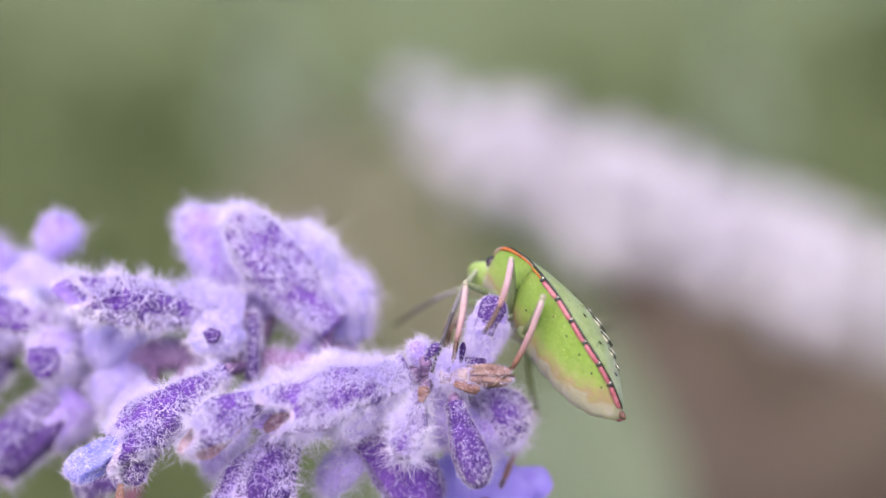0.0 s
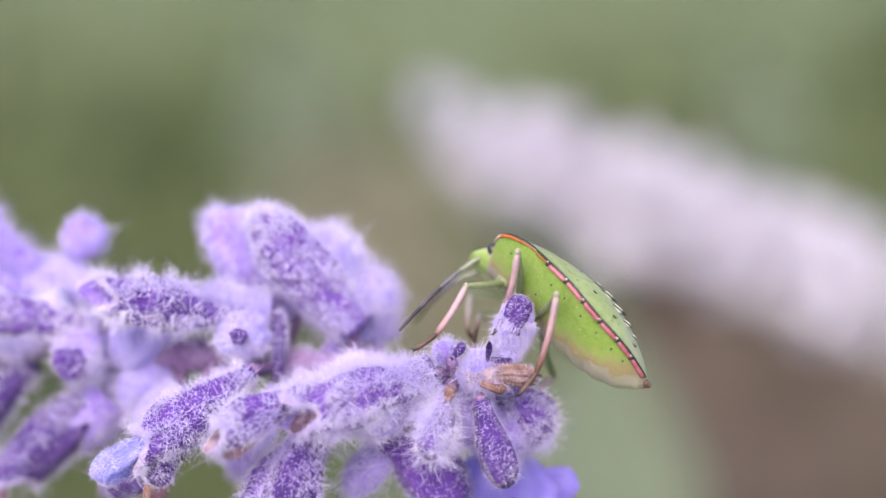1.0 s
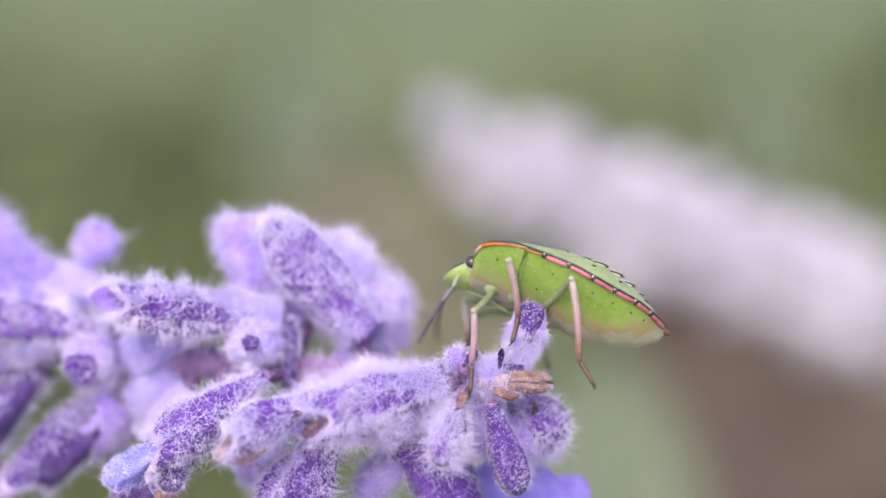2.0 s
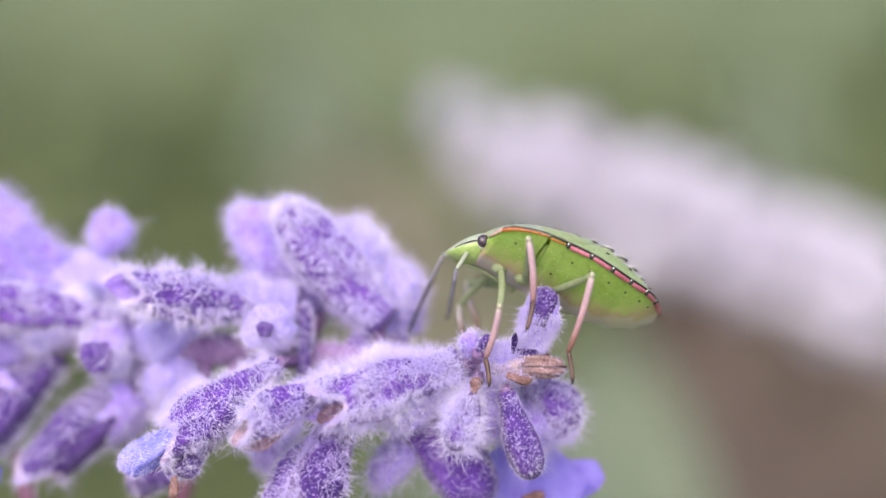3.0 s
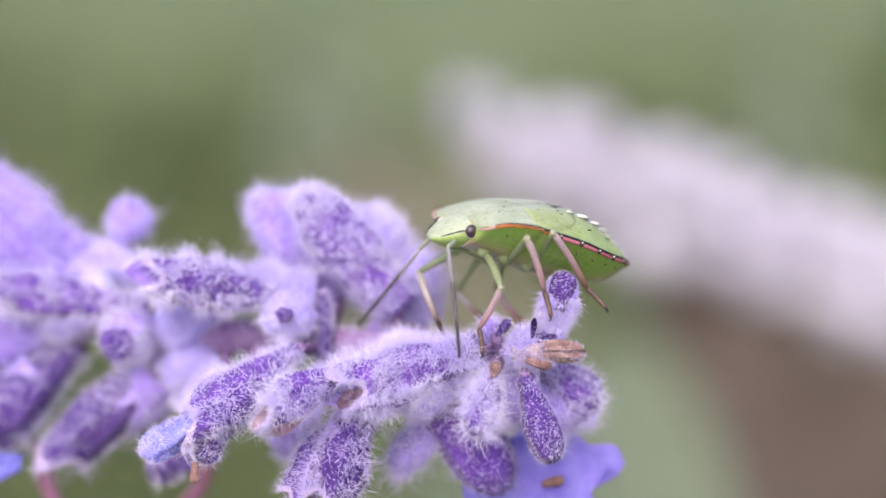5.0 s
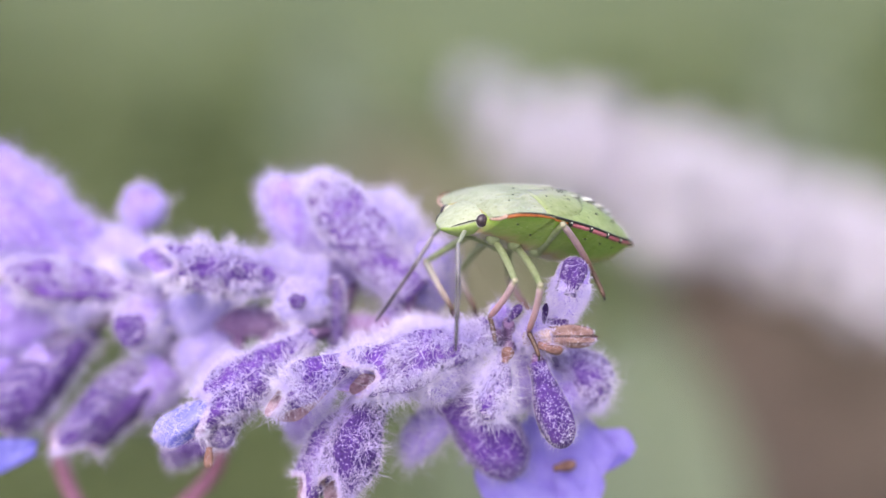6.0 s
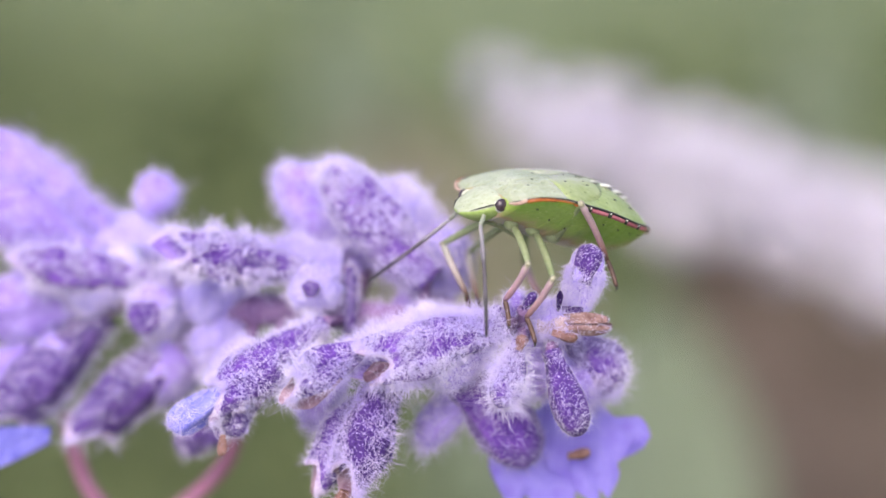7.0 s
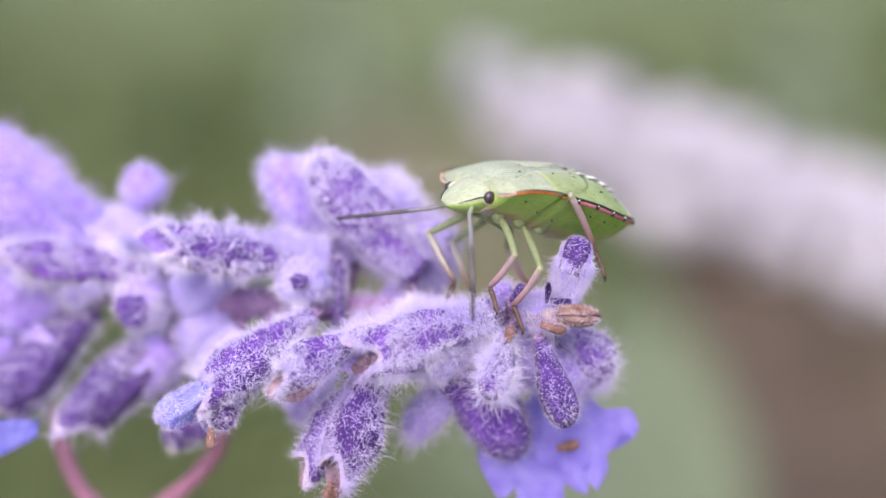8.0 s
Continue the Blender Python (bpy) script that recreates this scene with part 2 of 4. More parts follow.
def bent(points, steps=6):
    """A smooth line through a few points."""
    p = [Vector(q) for q in points]
    p = [p[0] * 2 - p[1], *p, p[-1] * 2 - p[-2]]
    out = []
    for i in range(1, len(p) - 2):
        for j in range(steps):
            s = j / steps
            out.append(0.5 * (2 * p[i] + (p[i + 1] - p[i - 1]) * s + (2 * p[i - 1] - 5 * p[i] + 4 * p[i + 1] - p[i + 2]) * s * s
                              + (3 * p[i] - p[i - 1] - 3 * p[i + 1] + p[i + 2]) * s ** 3))
    return out + [p[-2]]


def ball(centre, rx, ry, rz, seg=16, rings=10):
    bm = bmesh.new()
    bmesh.ops.create_uvsphere(bm, u_segments=seg, v_segments=rings, radius=1.0)
    for v in bm.verts:
        v.co = Vector((v.co.x * rx, v.co.y * ry, v.co.z * rz)) + Vector(centre)
    return bm


def hair_mesh(roots, ways, lengths, width, seed):
    """Many fine curved, tapering hairs as one mesh."""
    rng = np.random.default_rng(seed)
    k = len(roots)
    roots, ways = np.asarray(roots, float), np.asarray(ways, float)
    ways /= np.linalg.norm(ways, axis=1)[:, None]
    lengths = np.asarray(lengths, float)[:, None]
    bend = rng.normal(0, 0.6, (k, 3))
    curl = rng.normal(0, 0.5, (k, 3))
    mid = roots + ways * lengths * 0.36 + bend * lengths * 0.12
    late = roots + ways * lengths * 0.66 + bend * lengths * 0.42 + curl * lengths * 0.08
    tip = roots + ways * lengths * 0.82 + bend * lengths * 0.72 + curl * lengths * 0.36
    side = np.cross(ways, rng.normal(0, 1, (k, 3)))
    side /= np.linalg.norm(side, axis=1)[:, None] + 1e-9
    other = np.cross(ways, side)
    w = width * rng.uniform(0.55, 1.6, (k, 1))
    verts = np.empty((k, 10, 3))
    for j in range(3):
        q = 2 * math.pi * j / 3
        o = side * math.cos(q) + other * math.sin(q)
        verts[:, j] = roots + o * w
        verts[:, 3 + j] = mid + o * w * 0.85
        verts[:, 6 + j] = late + o * w * 0.6
    verts[:, 9] = tip
    base = (np.arange(k) * 10)[:, None, None]
    quads = np.array([[0, 1, 4, 3], [1, 2, 5, 4], [2, 0, 3, 5], [3, 4, 7, 6], [4, 5, 8, 7], [5, 3, 6, 8]])[None] + base
    tris = np.array([[6, 7, 9], [7, 8, 9], [8, 6, 9]])[None] + base
    me = bpy.data.meshes.new("hairs")
    me.from_pydata(verts.reshape(-1, 3).tolist(), [], quads.reshape(-1, 4).tolist() + tris.reshape(-1, 3).tolist())
    return me


def calyx(parent, base, tip, radius, skin, hairs=900, length=0.6, width=0.016, mouth=False, wool=None, seed=1, sag=0.0, name="calyx",
          label="", lip=None, ribs=9, narrow=0.4, splay=0.65, patchy=0.9, span=(0.02, 1.0), lean=0.25, lumpy=0.22, stripe=0.22, rows=0):
    """One woolly flower cup or bud from its base to its tip, its ribs, its lobed mouth or round end, and its hairs."""
    rng = random.Random(seed)
    base, tip = Vector(base), Vector(tip)
    d = tip - base
    far = d.length
    a, b = frame_of(d)
    axis = d.normalized()
    ph = rng.uniform(0, 6.28)
    rows_of = rows or 5 + seed % 3

    def spot(s, q, grow=1.0):
        if s < 0.62:
            x = s / 0.62
            r = narrow + (1 - narrow) * (x * x * (3 - 2 * x))
        elif mouth:
            r = 1.0 - 0.34 * ((s - 0.62) / 0.38) ** 1.4
        else:
            x = min(1.0, (s - 0.62) / 0.38)
            r = math.sqrt(max(0.0, 1 - x ** 2.4))
        r *= radius * (1 + 0.06 * math.cos(ribs * q + ph) * min(1, 2 * s)) * (1 + 0.05 * math.sin(3 * q + ph * 2) + 0.04 * math.sin(2 * q + 7 * s + ph))
        r *= 1 + lumpy * noise.noise(Vector((math.cos(q) * 1.3, math.sin(q) * 1.3, s * far * 0.45 + seed * 7.7)))
        along = s * far
        if mouth and s > 0.7:
            along += (s - 0.7) / 0.3 * radius * (0.55 * math.cos(q * 1.0 + ph) + 0.25 * math.cos(3 * q + ph))
        return base + axis * along + (a * math.cos(q) + b * math.sin(q)) * r * grow + Vector((0, 0, sag * far)) * s * (1 - s) * 4

    n, m = 28, 18
    ss = [i / (m - 1) for i in range(m)]
    if not mouth:
        ss = [1 - (1 - s) ** 1.5 if s > 0 else 0.0 for s in ss]
        ss[-1] = 0.999
    rings = [[spot(s, 2 * math.pi * j / n) for j in range(n)] for s in ss]
    if mouth:
        for s, g in ((1.0, 0.9), (0.9, 0.84), (0.7, 0.7), (0.5, 0.55)):
            rings.append([spot(s, 2 * math.pi * j / n, g) for j in range(n)])
    ob = part(name, loft(rings), [skin, lip or LIP, RIM] if mouth else skin, parent, label)
    if mouth:
        k = n * (m - 1)
        for f in ob.data.polygons:
            if f.index >= k + n and f.index < k + 4 * n:
                f.material_index = 1
            elif k - n <= f.index < k + n:
                f.material_index = 2
    if hairs:
        roots, ways, lens = [], [], []
        for _ in range(int(hairs * 3.6)):
            s, q = rng.uniform(*span), rng.uniform(0, 2 * math.pi)
            if not mouth:
                s = 1 - (1 - s) ** 1.3
            if mouth and rng.random() < 0.10:
                s = rng.uniform(0.92, 1.0)
            p = spot(min(s, 0.998), q)
            clump = noise.noise(p * 0.9 + Vector((seed * 3.1, 0, 0))) + 0.5 * noise.noise(p * 2.6)
            clump += stripe * math.cos(rows_of * q + ph + 1.5 * noise.noise(Vector((s * 4, seed, 0))))
            if rng.random() > 0.62 + clump * patchy:
                continue
            e = spot(min(s, 0.998), q, 1.2) - spot(min(s, 0.998), q)
            out = (e.normalized() if e.length > 1e-6 else axis)
            if not mouth and s > 0.85:
                out = (out + axis * (s - 0.85) * 8).normalized()
            swirl = noise.noise_vector(p * 1.7 + Vector((0, seed * 1.9, 0))) * 0.9
            roots.append(p - out * 0.02)
            ways.append(out + swirl + axis * rng.uniform(lean - 0.35, lean + 0.35) + Vector((rng.gauss(0, splay), rng.gauss(0, splay), rng.gauss(0, splay))))
            lens.append(length * rng.uniform(0.3, 1.0) * (1 + 0.4 * clump) * (1.55 if rng.random() < 0.12 else 1.0))
        for _ in range(int(hairs * 0.5) if width < 0.019 else 0):  # short fuzz all over
            s, q = rng.random(), rng.uniform(0, 2 * math.pi)
            p = spot(min(s, 0.998), q)
            e = spot(min(s, 0.998), q, 1.2) - p
            out = e.normalized() if e.length > 1e-6 and s < 0.9 else axis
            roots.append(p - out * 0.02)
            ways.append(out + Vector((rng.gauss(0, 0.5), rng.gauss(0, 0.5), rng.gauss(0, 0.5))))
            lens.append(rng.uniform(0.07, 0.2))
        link_mesh("hairs", hair_mesh(roots, ways, lens, width * 0.72, seed), wool or HAIR, ob, "fine woolly hairs", "stuff", smooth=False)
    return ob


def petal(parent, centre, across, along, wide, long, mat, curl=0.3, seed=1, name="petal", label="", bite=0.0):
    """A thin rounded petal with a wavy, notched edge and real thickness."""
    rng = random.Random(seed)
    c, a, l = Vector(centre), Vector(across).normalized(), Vector(along).normalized()
    up = a.cross(l)
    ph = rng.uniform(0, 6)
    bm = bmesh.new()
    n, m = 14, 12
    grid = []
    for i in range(n + 1):
        row = []
        for j in range(m + 1):
            s, q = i / n, 2 * j / m - 1
            half = wide * (0.35 + 0.65 * math.sin(min(1.0, s * 1.1) * math.pi / 2)) * (1 - 0.75 * max(0, s - 0.72) ** 1.4 / 0.28 ** 1.4)
            end = long * (s - bite * s ** 3 * (1 - abs(q)) ** 2)
            lift = curl * long * (0.5 * s * s + 0.35 * q * q * s) + 0.06 * wide * math.sin(5 * q + 4 * s + ph)
            row.append(bm.verts.new(c + a * half * q + l * end + up * lift))
        grid.append(row)
    for i in range(n):
        for j in range(m):
            bm.faces.new((grid[i][j], grid[i][j + 1], grid[i + 1][j + 1], grid[i + 1][j]))
    bmesh.ops.solidify(bm, geom=bm.faces[:], thickness=0.08)
    return part(name, bm, mat, parent, label)


# ---- ground ----
bm = bmesh.new()
bmesh.ops.create_grid(bm, x_segments=60, y_segments=60, size=1.0)
for v in bm.verts:
    v.co.x, v.co.y = math.copysign(abs(v.co.x) ** 3, v.co.x) * 3e5, math.copysign(abs(v.co.y) ** 3, v.co.y) * 3e5
    near = math.hypot(v.co.x, v.co.y)
    v.co.z = noise.noise((v.co.x / 900, v.co.y / 900, 0)) * 30 - 30 if near < 60000 else -30
part("ground", bm, GRASS, None, "green grassy garden ground", "structure")


# ---- far foliage ----
def leaf_into(bm, root, way, side, length, half):
    way, side = way.normalized(), side.normalized()
    up = way.cross(side)
    fold = up * half * 0.35
    c = [root, root + way * length * 0.35, root + way * length * 0.7, root + way * length - up * length * 0.12]
    v = [bm.verts.new(c[0])]
    for k, w in ((1, 1.0), (2, 0.75)):
        v += [bm.verts.new(c[k] + side * half * w + fold), bm.verts.new(c[k]), bm.verts.new(c[k] - side * half * w + fold)]
    v.append(bm.verts.new(c[3]))
    for f in ((0, 2, 1), (0, 3, 2), (1, 2, 5, 4), (2, 3, 6, 5), (4, 5, 7), (5, 6, 7)):
        bm.faces.new([v[i] for i in f])


def shrub(seed, x0, x1, y0, y1, stalks, leaves, mat, label, tall):
    """Low leafy herbs: stalks from the ground with many leaves."""
    rng = random.Random(seed)
    bm = bmesh.new()
    for _ in range(stalks):
        foot = Vector((rng.uniform(x0, x1), rng.uniform(y0, y1), -30))
        top = foot + Vector((rng.gauss(0, 30), rng.gauss(0, 30), rng.uniform(0.6, 1.0) * tall))
        a, b = frame_of(top - foot)
        rows = [[bm.verts.new(p + (a * math.cos(q) + b * math.sin(q)) * 1.5) for q in (0, 2.1, 4.2)] for p in (foot, (foot + top) / 2 + Vector((rng.gauss(0, 8), 0, 0)), top)]
        for r0, r1 in zip(rows, rows[1:]):
            for i in range(3):
                bm.faces.new((r0[i], r0[(i + 1) % 3], r1[(i + 1) % 3], r1[i]))
        for _ in range(leaves):
            p = foot.lerp(top, rng.uniform(0.15, 1.0))
            q = rng.uniform(0, 6.28)
            way = Vector((math.cos(q), math.sin(q), rng.uniform(-0.2, 0.7)))
            leaf_into(bm, p, way, Vector((-math.sin(q), math.cos(q), rng.gauss(0, 0.3))), rng.uniform(30, 65), rng.uniform(6, 13))
    me = bpy.data.meshes.new("foliage")
    bm.to_mesh(me)
    bm.free()
    return tagged(link_mesh("foliage", me, mat, None, label, "stuff", smooth=False), category="foliage")


shrub(5, -700, 700, 650, 2300, 260, 26, LEAF, "low green herb foliage growing from the ground", 330)
shrub(9, -420, 60, 420, 760, 40, 24, LEAF, "denser green herb foliage beside the lawn", 430)

shrub(13, -700, -130, 800, 2000, 150, 28, LEAF, "taller dark green herb foliage", 430)


# ---- the pale spike behind ----
def far_point(x, y, depth):
    """A point at this depth behind the focus, seen at x, z of the focus plane."""
    k = (104 + depth) / 104
    return Vector((x * k, depth, y * k))


pale = thing("flower_spike", STAGE, "pale lilac woolly sage flower spike, faded and leaning", "flower", "sage spikes")
axis = [far_point(*p) for p in ((2.2, 8.5, 165), (6.2, 6.7, 165), (10.2, 4.7, 167), (13.6, 3.5, 168), (18, 1.9, 172), (24, -0.3, 176), (36, -4.9, 184))]
line = bent(axis, 8)
part("stem", tube(line, [1.8] * len(line), 8), STALK_GREEN, pale)
# the whorls swell and thin along the spike
whorl = ((0, 0.25), (5, 0.60), (9, 0.98), (13, 0.96), (18, 0.68), (23, 1.22), (27, 1.06), (32, 0.86), (38, 1.08), (48, 1.12))
rng = random.Random(3)
for i in range(1, len(line), 2):
    p0, d = line[i], (line[min(i + 1, len(line) - 1)] - line[i - 1]).normalized()
    a, b = frame_of(d)
    n0, n1 = next((u, v) for u, v in zip(whorl, whorl[1:]) if u[0] <= i <= v[0])
    size = n0[1] + (n1[1] - n0[1]) * (i - n0[0]) / (n1[0] - n0[0])
    count = 4 if i < 9 else 6
    for j in range(count):
        q = j * 2 * math.pi / count + rng.uniform(-0.3, 0.3)
        p = p0 + d * rng.uniform(-3, 3)
        out = (a * math.cos(q) + b * math.sin(q)) - d * rng.uniform(0.1, 0.5)
        calyx(pale, p, p + out.normalized() * rng.uniform(7.0, 10.2) * size, 2.3 * size, VELVET_WHITE, 60, 1.2, 0.08, mouth=False, wool=HAIR, seed=i * 10 + j)
# its stalk goes on down to the ground
foot = STAGE.inverted() @ Vector((0.42, 0.55, -0.03))
part("stalk", tube(bent([axis[-1], axis[-1] + Vector((30, 15, -60)), foot / MM], 8), [1.6] * 17, 8), STALK_GREEN, pale)


# ---- withered leaf and grey leaf behind ----
def broad_leaf(name, root, tip, half, mat, label, seed, bend=0.2):
    root, tip = Vector(root), Vector(tip)
    ob = thing(name, STAGE, label, "leaf", "herb leaves")
    l = tip - root
    side = l.cross(Vector((0, 1, 0))).normalized()
    up = Vector((0, -1, 0))
    rng = random.Random(seed)
    bm = bmesh.new()
    n, m = 16, 10
    grid = []
    for i in range(n + 1):
        s = i / n
        w = half * (math.sin(math.pi * (0.06 + 0.94 * s) ** 0.75) ** 0.7 + 0.03)
        row = []
        for j in range(m + 1):
            q = 2 * j / m - 1
            row.append(bm.verts.new(root + l * s + side * w * q + up * (half * 0.35 * abs(q) + l.length * bend * s * (1 - s) + half * 0.12 * noise.noise((s * 4, q * 2, seed)))))
        grid.append(row)
    for i in range(n):
        for j in range(m):
            bm.faces.new((grid[i][j], grid[i][j + 1], grid[i + 1][j + 1], grid[i + 1][j]))
    bmesh.ops.solidify(bm, geom=bm.faces[:], thickness=0.5)
    part("blade", bm, mat, ob)
    down = STAGE.inverted() @ Vector((STAGE @ (root * MM)).to_tuple()[:2] + (-0.03,))
    k = bent([root, root.lerp(down / MM, 0.4) + Vector((6, 4, 0)), down / MM], 6)
    part("stalk", tube(k, [1.2] * len(k), 6), STALK_GREEN, ob)
    return ob


broad_leaf("withered_leaf", far_point(29, -18, 330), far_point(11.6, 0.6, 300), 29, DEAD_LEAF, "withered brown leaf hanging below the pale spike", 4)
broad_leaf("sage_leaf", far_point(11.8, -22, 260), far_point(10.8, -2.0, 250), 17, LEAF_GREY, "grey-green woolly sage leaf standing upright", 6)

# broader leaves further off, pale and dark
for x, z, away, size, mat, words in ((-5.5, 9.5, 560, 30, LEAF_GREY, "pale grey-green sage leaf in the herb bed"), (18.5, 9.0, 620, 26, LEAF_GREY, "pale grey-green sage leaf in the herb bed"),
                                     (2.5, -9.0, 520, 46, LEAF_GREY, "pale grey-green sage leaf in the herb bed"), (-22.0, 4.0, 480, 40, LEAF, "dark green sage leaf in the herb bed"),
                                     (-11.0, 3.5, 640, 46, LEAF, "dark green sage leaf in the herb bed"), (-2.6, 4.0, 520, 62, STRAW, "straw-coloured dry leaf in the herb bed"), (2.3, -1.2, 500, 42, STRAW, "straw-coloured dry leaf in the herb bed"),
                                     (26.0, 11.0, 560, 47, LEAF, "dark green sage leaf in the herb bed"),
                                     (-10.0, -10.0, 420, 44, LEAF, "dark green sage leaf in the herb bed"), (-19.0, -12.0, 440, 40, LEAF, "dark green sage leaf in the herb bed")):
    broad_leaf("dry_leaf" if mat is STRAW else "sage_leaf", far_point(x + 1.5, z - 5.5, away), far_point(x, z + 3.0, away - 30), size * 0.5, mat, words, int(away))

# ---- the flower spike in focus ----
spike = thing("flower_spike", STAGE, "purple woolly sage flower spike with white hairs, tip bent over", "flower", "sage spikes")
RACHIS = bent([(-66.67, 16.00, -15.24), (-26.18, 10.40, -3.39), (-11.76, 7.25, -3.33), (-4.45, 4.94, -3.56), (0.00, 2.98, -3.88), (3.60, 1.20, -4.00), (6.60, 0.40, -4.00)], 8)
stem = part("stem", tube(RACHIS, [1.1 - 0.65 * i / (len(RACHIS) - 1) for i in range(len(RACHIS))], 10, 0.08), STEM, spike)
rng = random.Random(77)
roots, ways, lens = [], [], []
for _ in range(7000):
    i = min(len(RACHIS) - 2, int(rng.uniform(0.12, 1) * (len(RACHIS) - 1)))
    a, b = frame_of(RACHIS[i + 1] - RACHIS[i])
    q = rng.uniform(0, 6.283)
    out = a * math.cos(q) + b * math.sin(q)
    roots.append(RACHIS[i].lerp(RACHIS[i + 1], rng.random()) + out * 0.4)
    ways.append(out + Vector((rng.gauss(0, 0.4), rng.gauss(0, 0.4), rng.gauss(0, 0.4))))
    lens.append(rng.uniform(0.4, 1.0))
link_mesh("hairs", hair_mesh(roots, ways, lens, 0.014, 78), HAIR_PALE, stem, "fine woolly hairs", "stuff", smooth=False)
foot = (STAGE.inverted() @ Vector((-0.13, 0.02, -0.03))) / MM
k = bent([RACHIS[0], RACHIS[0] + Vector((-34, 4, -40)), foot], 10)
part("stalk", tube(k, [1.3 + 0.9 * i / (len(k) - 1) for i in range(len(k))], 10, 0.05), STALK_GREEN, spike)


def pedicel(base, seed):
    """A short stalk from the stem to a cup's base."""
    base = Vector(base)
    near = min(RACHIS, key=lambda p: (p - base).length)
    if (near - base).length > 0.5:
        mid = near.lerp(base, 0.5) + Vector((0, 0, -0.2))
        k = bent([near, mid, base], 4)
        part("pedicel", tube(k, [0.36 - 0.06 * i / len(k) for i in range(len(k))], 8, 0.05, seed), STEM, spike)


def cup(base, tip, radius, skin, hairs, length, width, **more):
    """A flower cup on the spike, with its stalk."""
    pedicel(base, more.get("seed", 1))
    return calyx(spike, base, tip, radius, skin, hairs, length, width, **more)


cup((3.11, -0.30, -3.78), (-4.15, -2.20, -6.02), 1.57, VELVET, 4600, 0.78, 0.015, mouth=True, seed=2, narrow=0.6, patchy=1.6, lip=VELVET_PALE)
cup((2.54, 0.50, -4.70), (-0.70, -0.60, -6.55), 1.29, VELVET_PALE, 2100, 0.66, 0.015, seed=31)
cup((-3.47, -1.00, -4.63), (-7.86, -2.60, -7.14), 1.04, VELVET, 1900, 0.65, 0.015, mouth=True, seed=3, patchy=1.6)
cup((-6.24, 1.50, -3.85), (-12.03, 0.00, -8.06), 1.39, VELVET, 2200, 0.65, 0.018, mouth=True, seed=4, patchy=1.6)
cup((-10.47, 0.60, -7.48), (-14.27, -0.40, -9.11), 0.68, PETAL_BLUE, 900, 0.30, 0.013, wool=HAIR, seed=81, name="petal", label="bright blue petal tip", narrow=0.9, lumpy=0.9, ribs=3)
cup((-9.92, 1.00, -8.28), (-11.48, 0.40, -9.56), 0.71, VELVET_DARK, 300, 0.40, 0.014, seed=82)
cup((-2.47, 0.00, -6.00), (-5.07, -1.00, -12.20), 1.45, VELVET_DARK, 1700, 0.75, 0.014, mouth=True, seed=5, patchy=1.4, stripe=0.3, rows=3, wool=HAIR_PALE)
cup((-2.80, 1.20, -6.51), (-6.77, 0.60, -12.10), 1.25, VELVET, 900, 0.51, 0.015, mouth=True, seed=51)
cup((3.90, -1.20, -4.77), (2.87, -2.60, -8.06), 0.84, VELVET, 1500, 0.95, 0.014, seed=6, splay=0.7, patchy=1.3, span=(0.02, 0.86))
cup((0.03, 1.80, -5.50), (4.88, 3.12, -11.42), 1.75, VELVET, 500, 0.50, 0.020, seed=7, wool=HAIR_PALE, narrow=0.6)
cup((5.56, -1.00, -5.27), (6.94, -2.20, -9.53), 0.95, VELVET_DARK, 800, 0.26, 0.010, seed=8, narrow=0.55, lean=0.6, patchy=0.5, span=(0.02, 0.9))
cup((6.62, 2.00, -4.47), (9.29, 2.70, -7.51), 1.57, VELVET, 1600, 0.77, 0.015, seed=9)
cup((7.15, -1.00, -1.70), (7.72, -1.20, 0.22), 0.70, VELVET_DARK, 260, 0.16, 0.011, seed=84, name="bud", narrow=0.9, lumpy=0.35, label="closed dark purple bud tip")
cup((6.97, -0.40, -3.08), (7.67, -0.90, 0.15), 0.92, VELVET_PALE, 2600, 0.42, 0.014, seed=10, narrow=0.62, span=(0.02, 0.58), lean=-1.0, splay=0.4, patchy=0.4)
cup((4.44, 0.00, -3.94), (6.47, -0.50, -3.48), 1.00, VELVET_PALE, 1500, 0.60, 0.016, seed=12)
cup((4.11, -0.80, -3.12), (4.78, -1.00, -2.24), 0.26, VELVET_DARK, 60, 0.20, 0.012, seed=13, name="bud")
cup((3.57, 0.20, -3.51), (3.86, 0.20, -2.18), 0.53, VELVET_PALE, 500, 0.50, 0.014, seed=14, name="bud")
cup((-6.50, 3.40, -1.18), (-14.62, 2.84, 0.03), 1.33, VELVET, 1800, 0.80, 0.024, mouth=True, seed=15, wool=HAIR, lip=VELVET_PALE, patchy=1.3)
cup((-5.50, 4.52, -0.89), (-9.31, 4.24, -0.43), 1.04, VELVET_LIGHT, 1690, 0.70, 0.018, seed=86, narrow=0.8)
cup((-6.63, 5.50, -1.83), (-7.01, 2.00, -2.07), 1.40, VELVET_LIGHT, 1200, 0.60, 0.018, seed=16, narrow=0.7)
cup((-6.96, 2.07, -2.07), (-7.01, 1.50, -2.12), 0.45, VELVET_DARK, 40, 0.25, 0.014, seed=61, name="bud")
cup((-16.24, 4.80, -3.66), (-16.27, 4.24, -3.74), 0.90, VELVET, 40, 0.25, 0.014, seed=62, name="bud")
cup((-4.16, 7.40, -1.21), (-8.89, 7.40, 4.44), 1.74, VELVET_PALE, 1300, 0.70, 0.024, seed=17)
cup((-0.88, 4.14, -1.81), (-6.36, 3.66, 4.45), 1.52, VELVET, 3900, 0.55, 0.020, seed=18, narrow=0.75, patchy=0.8)
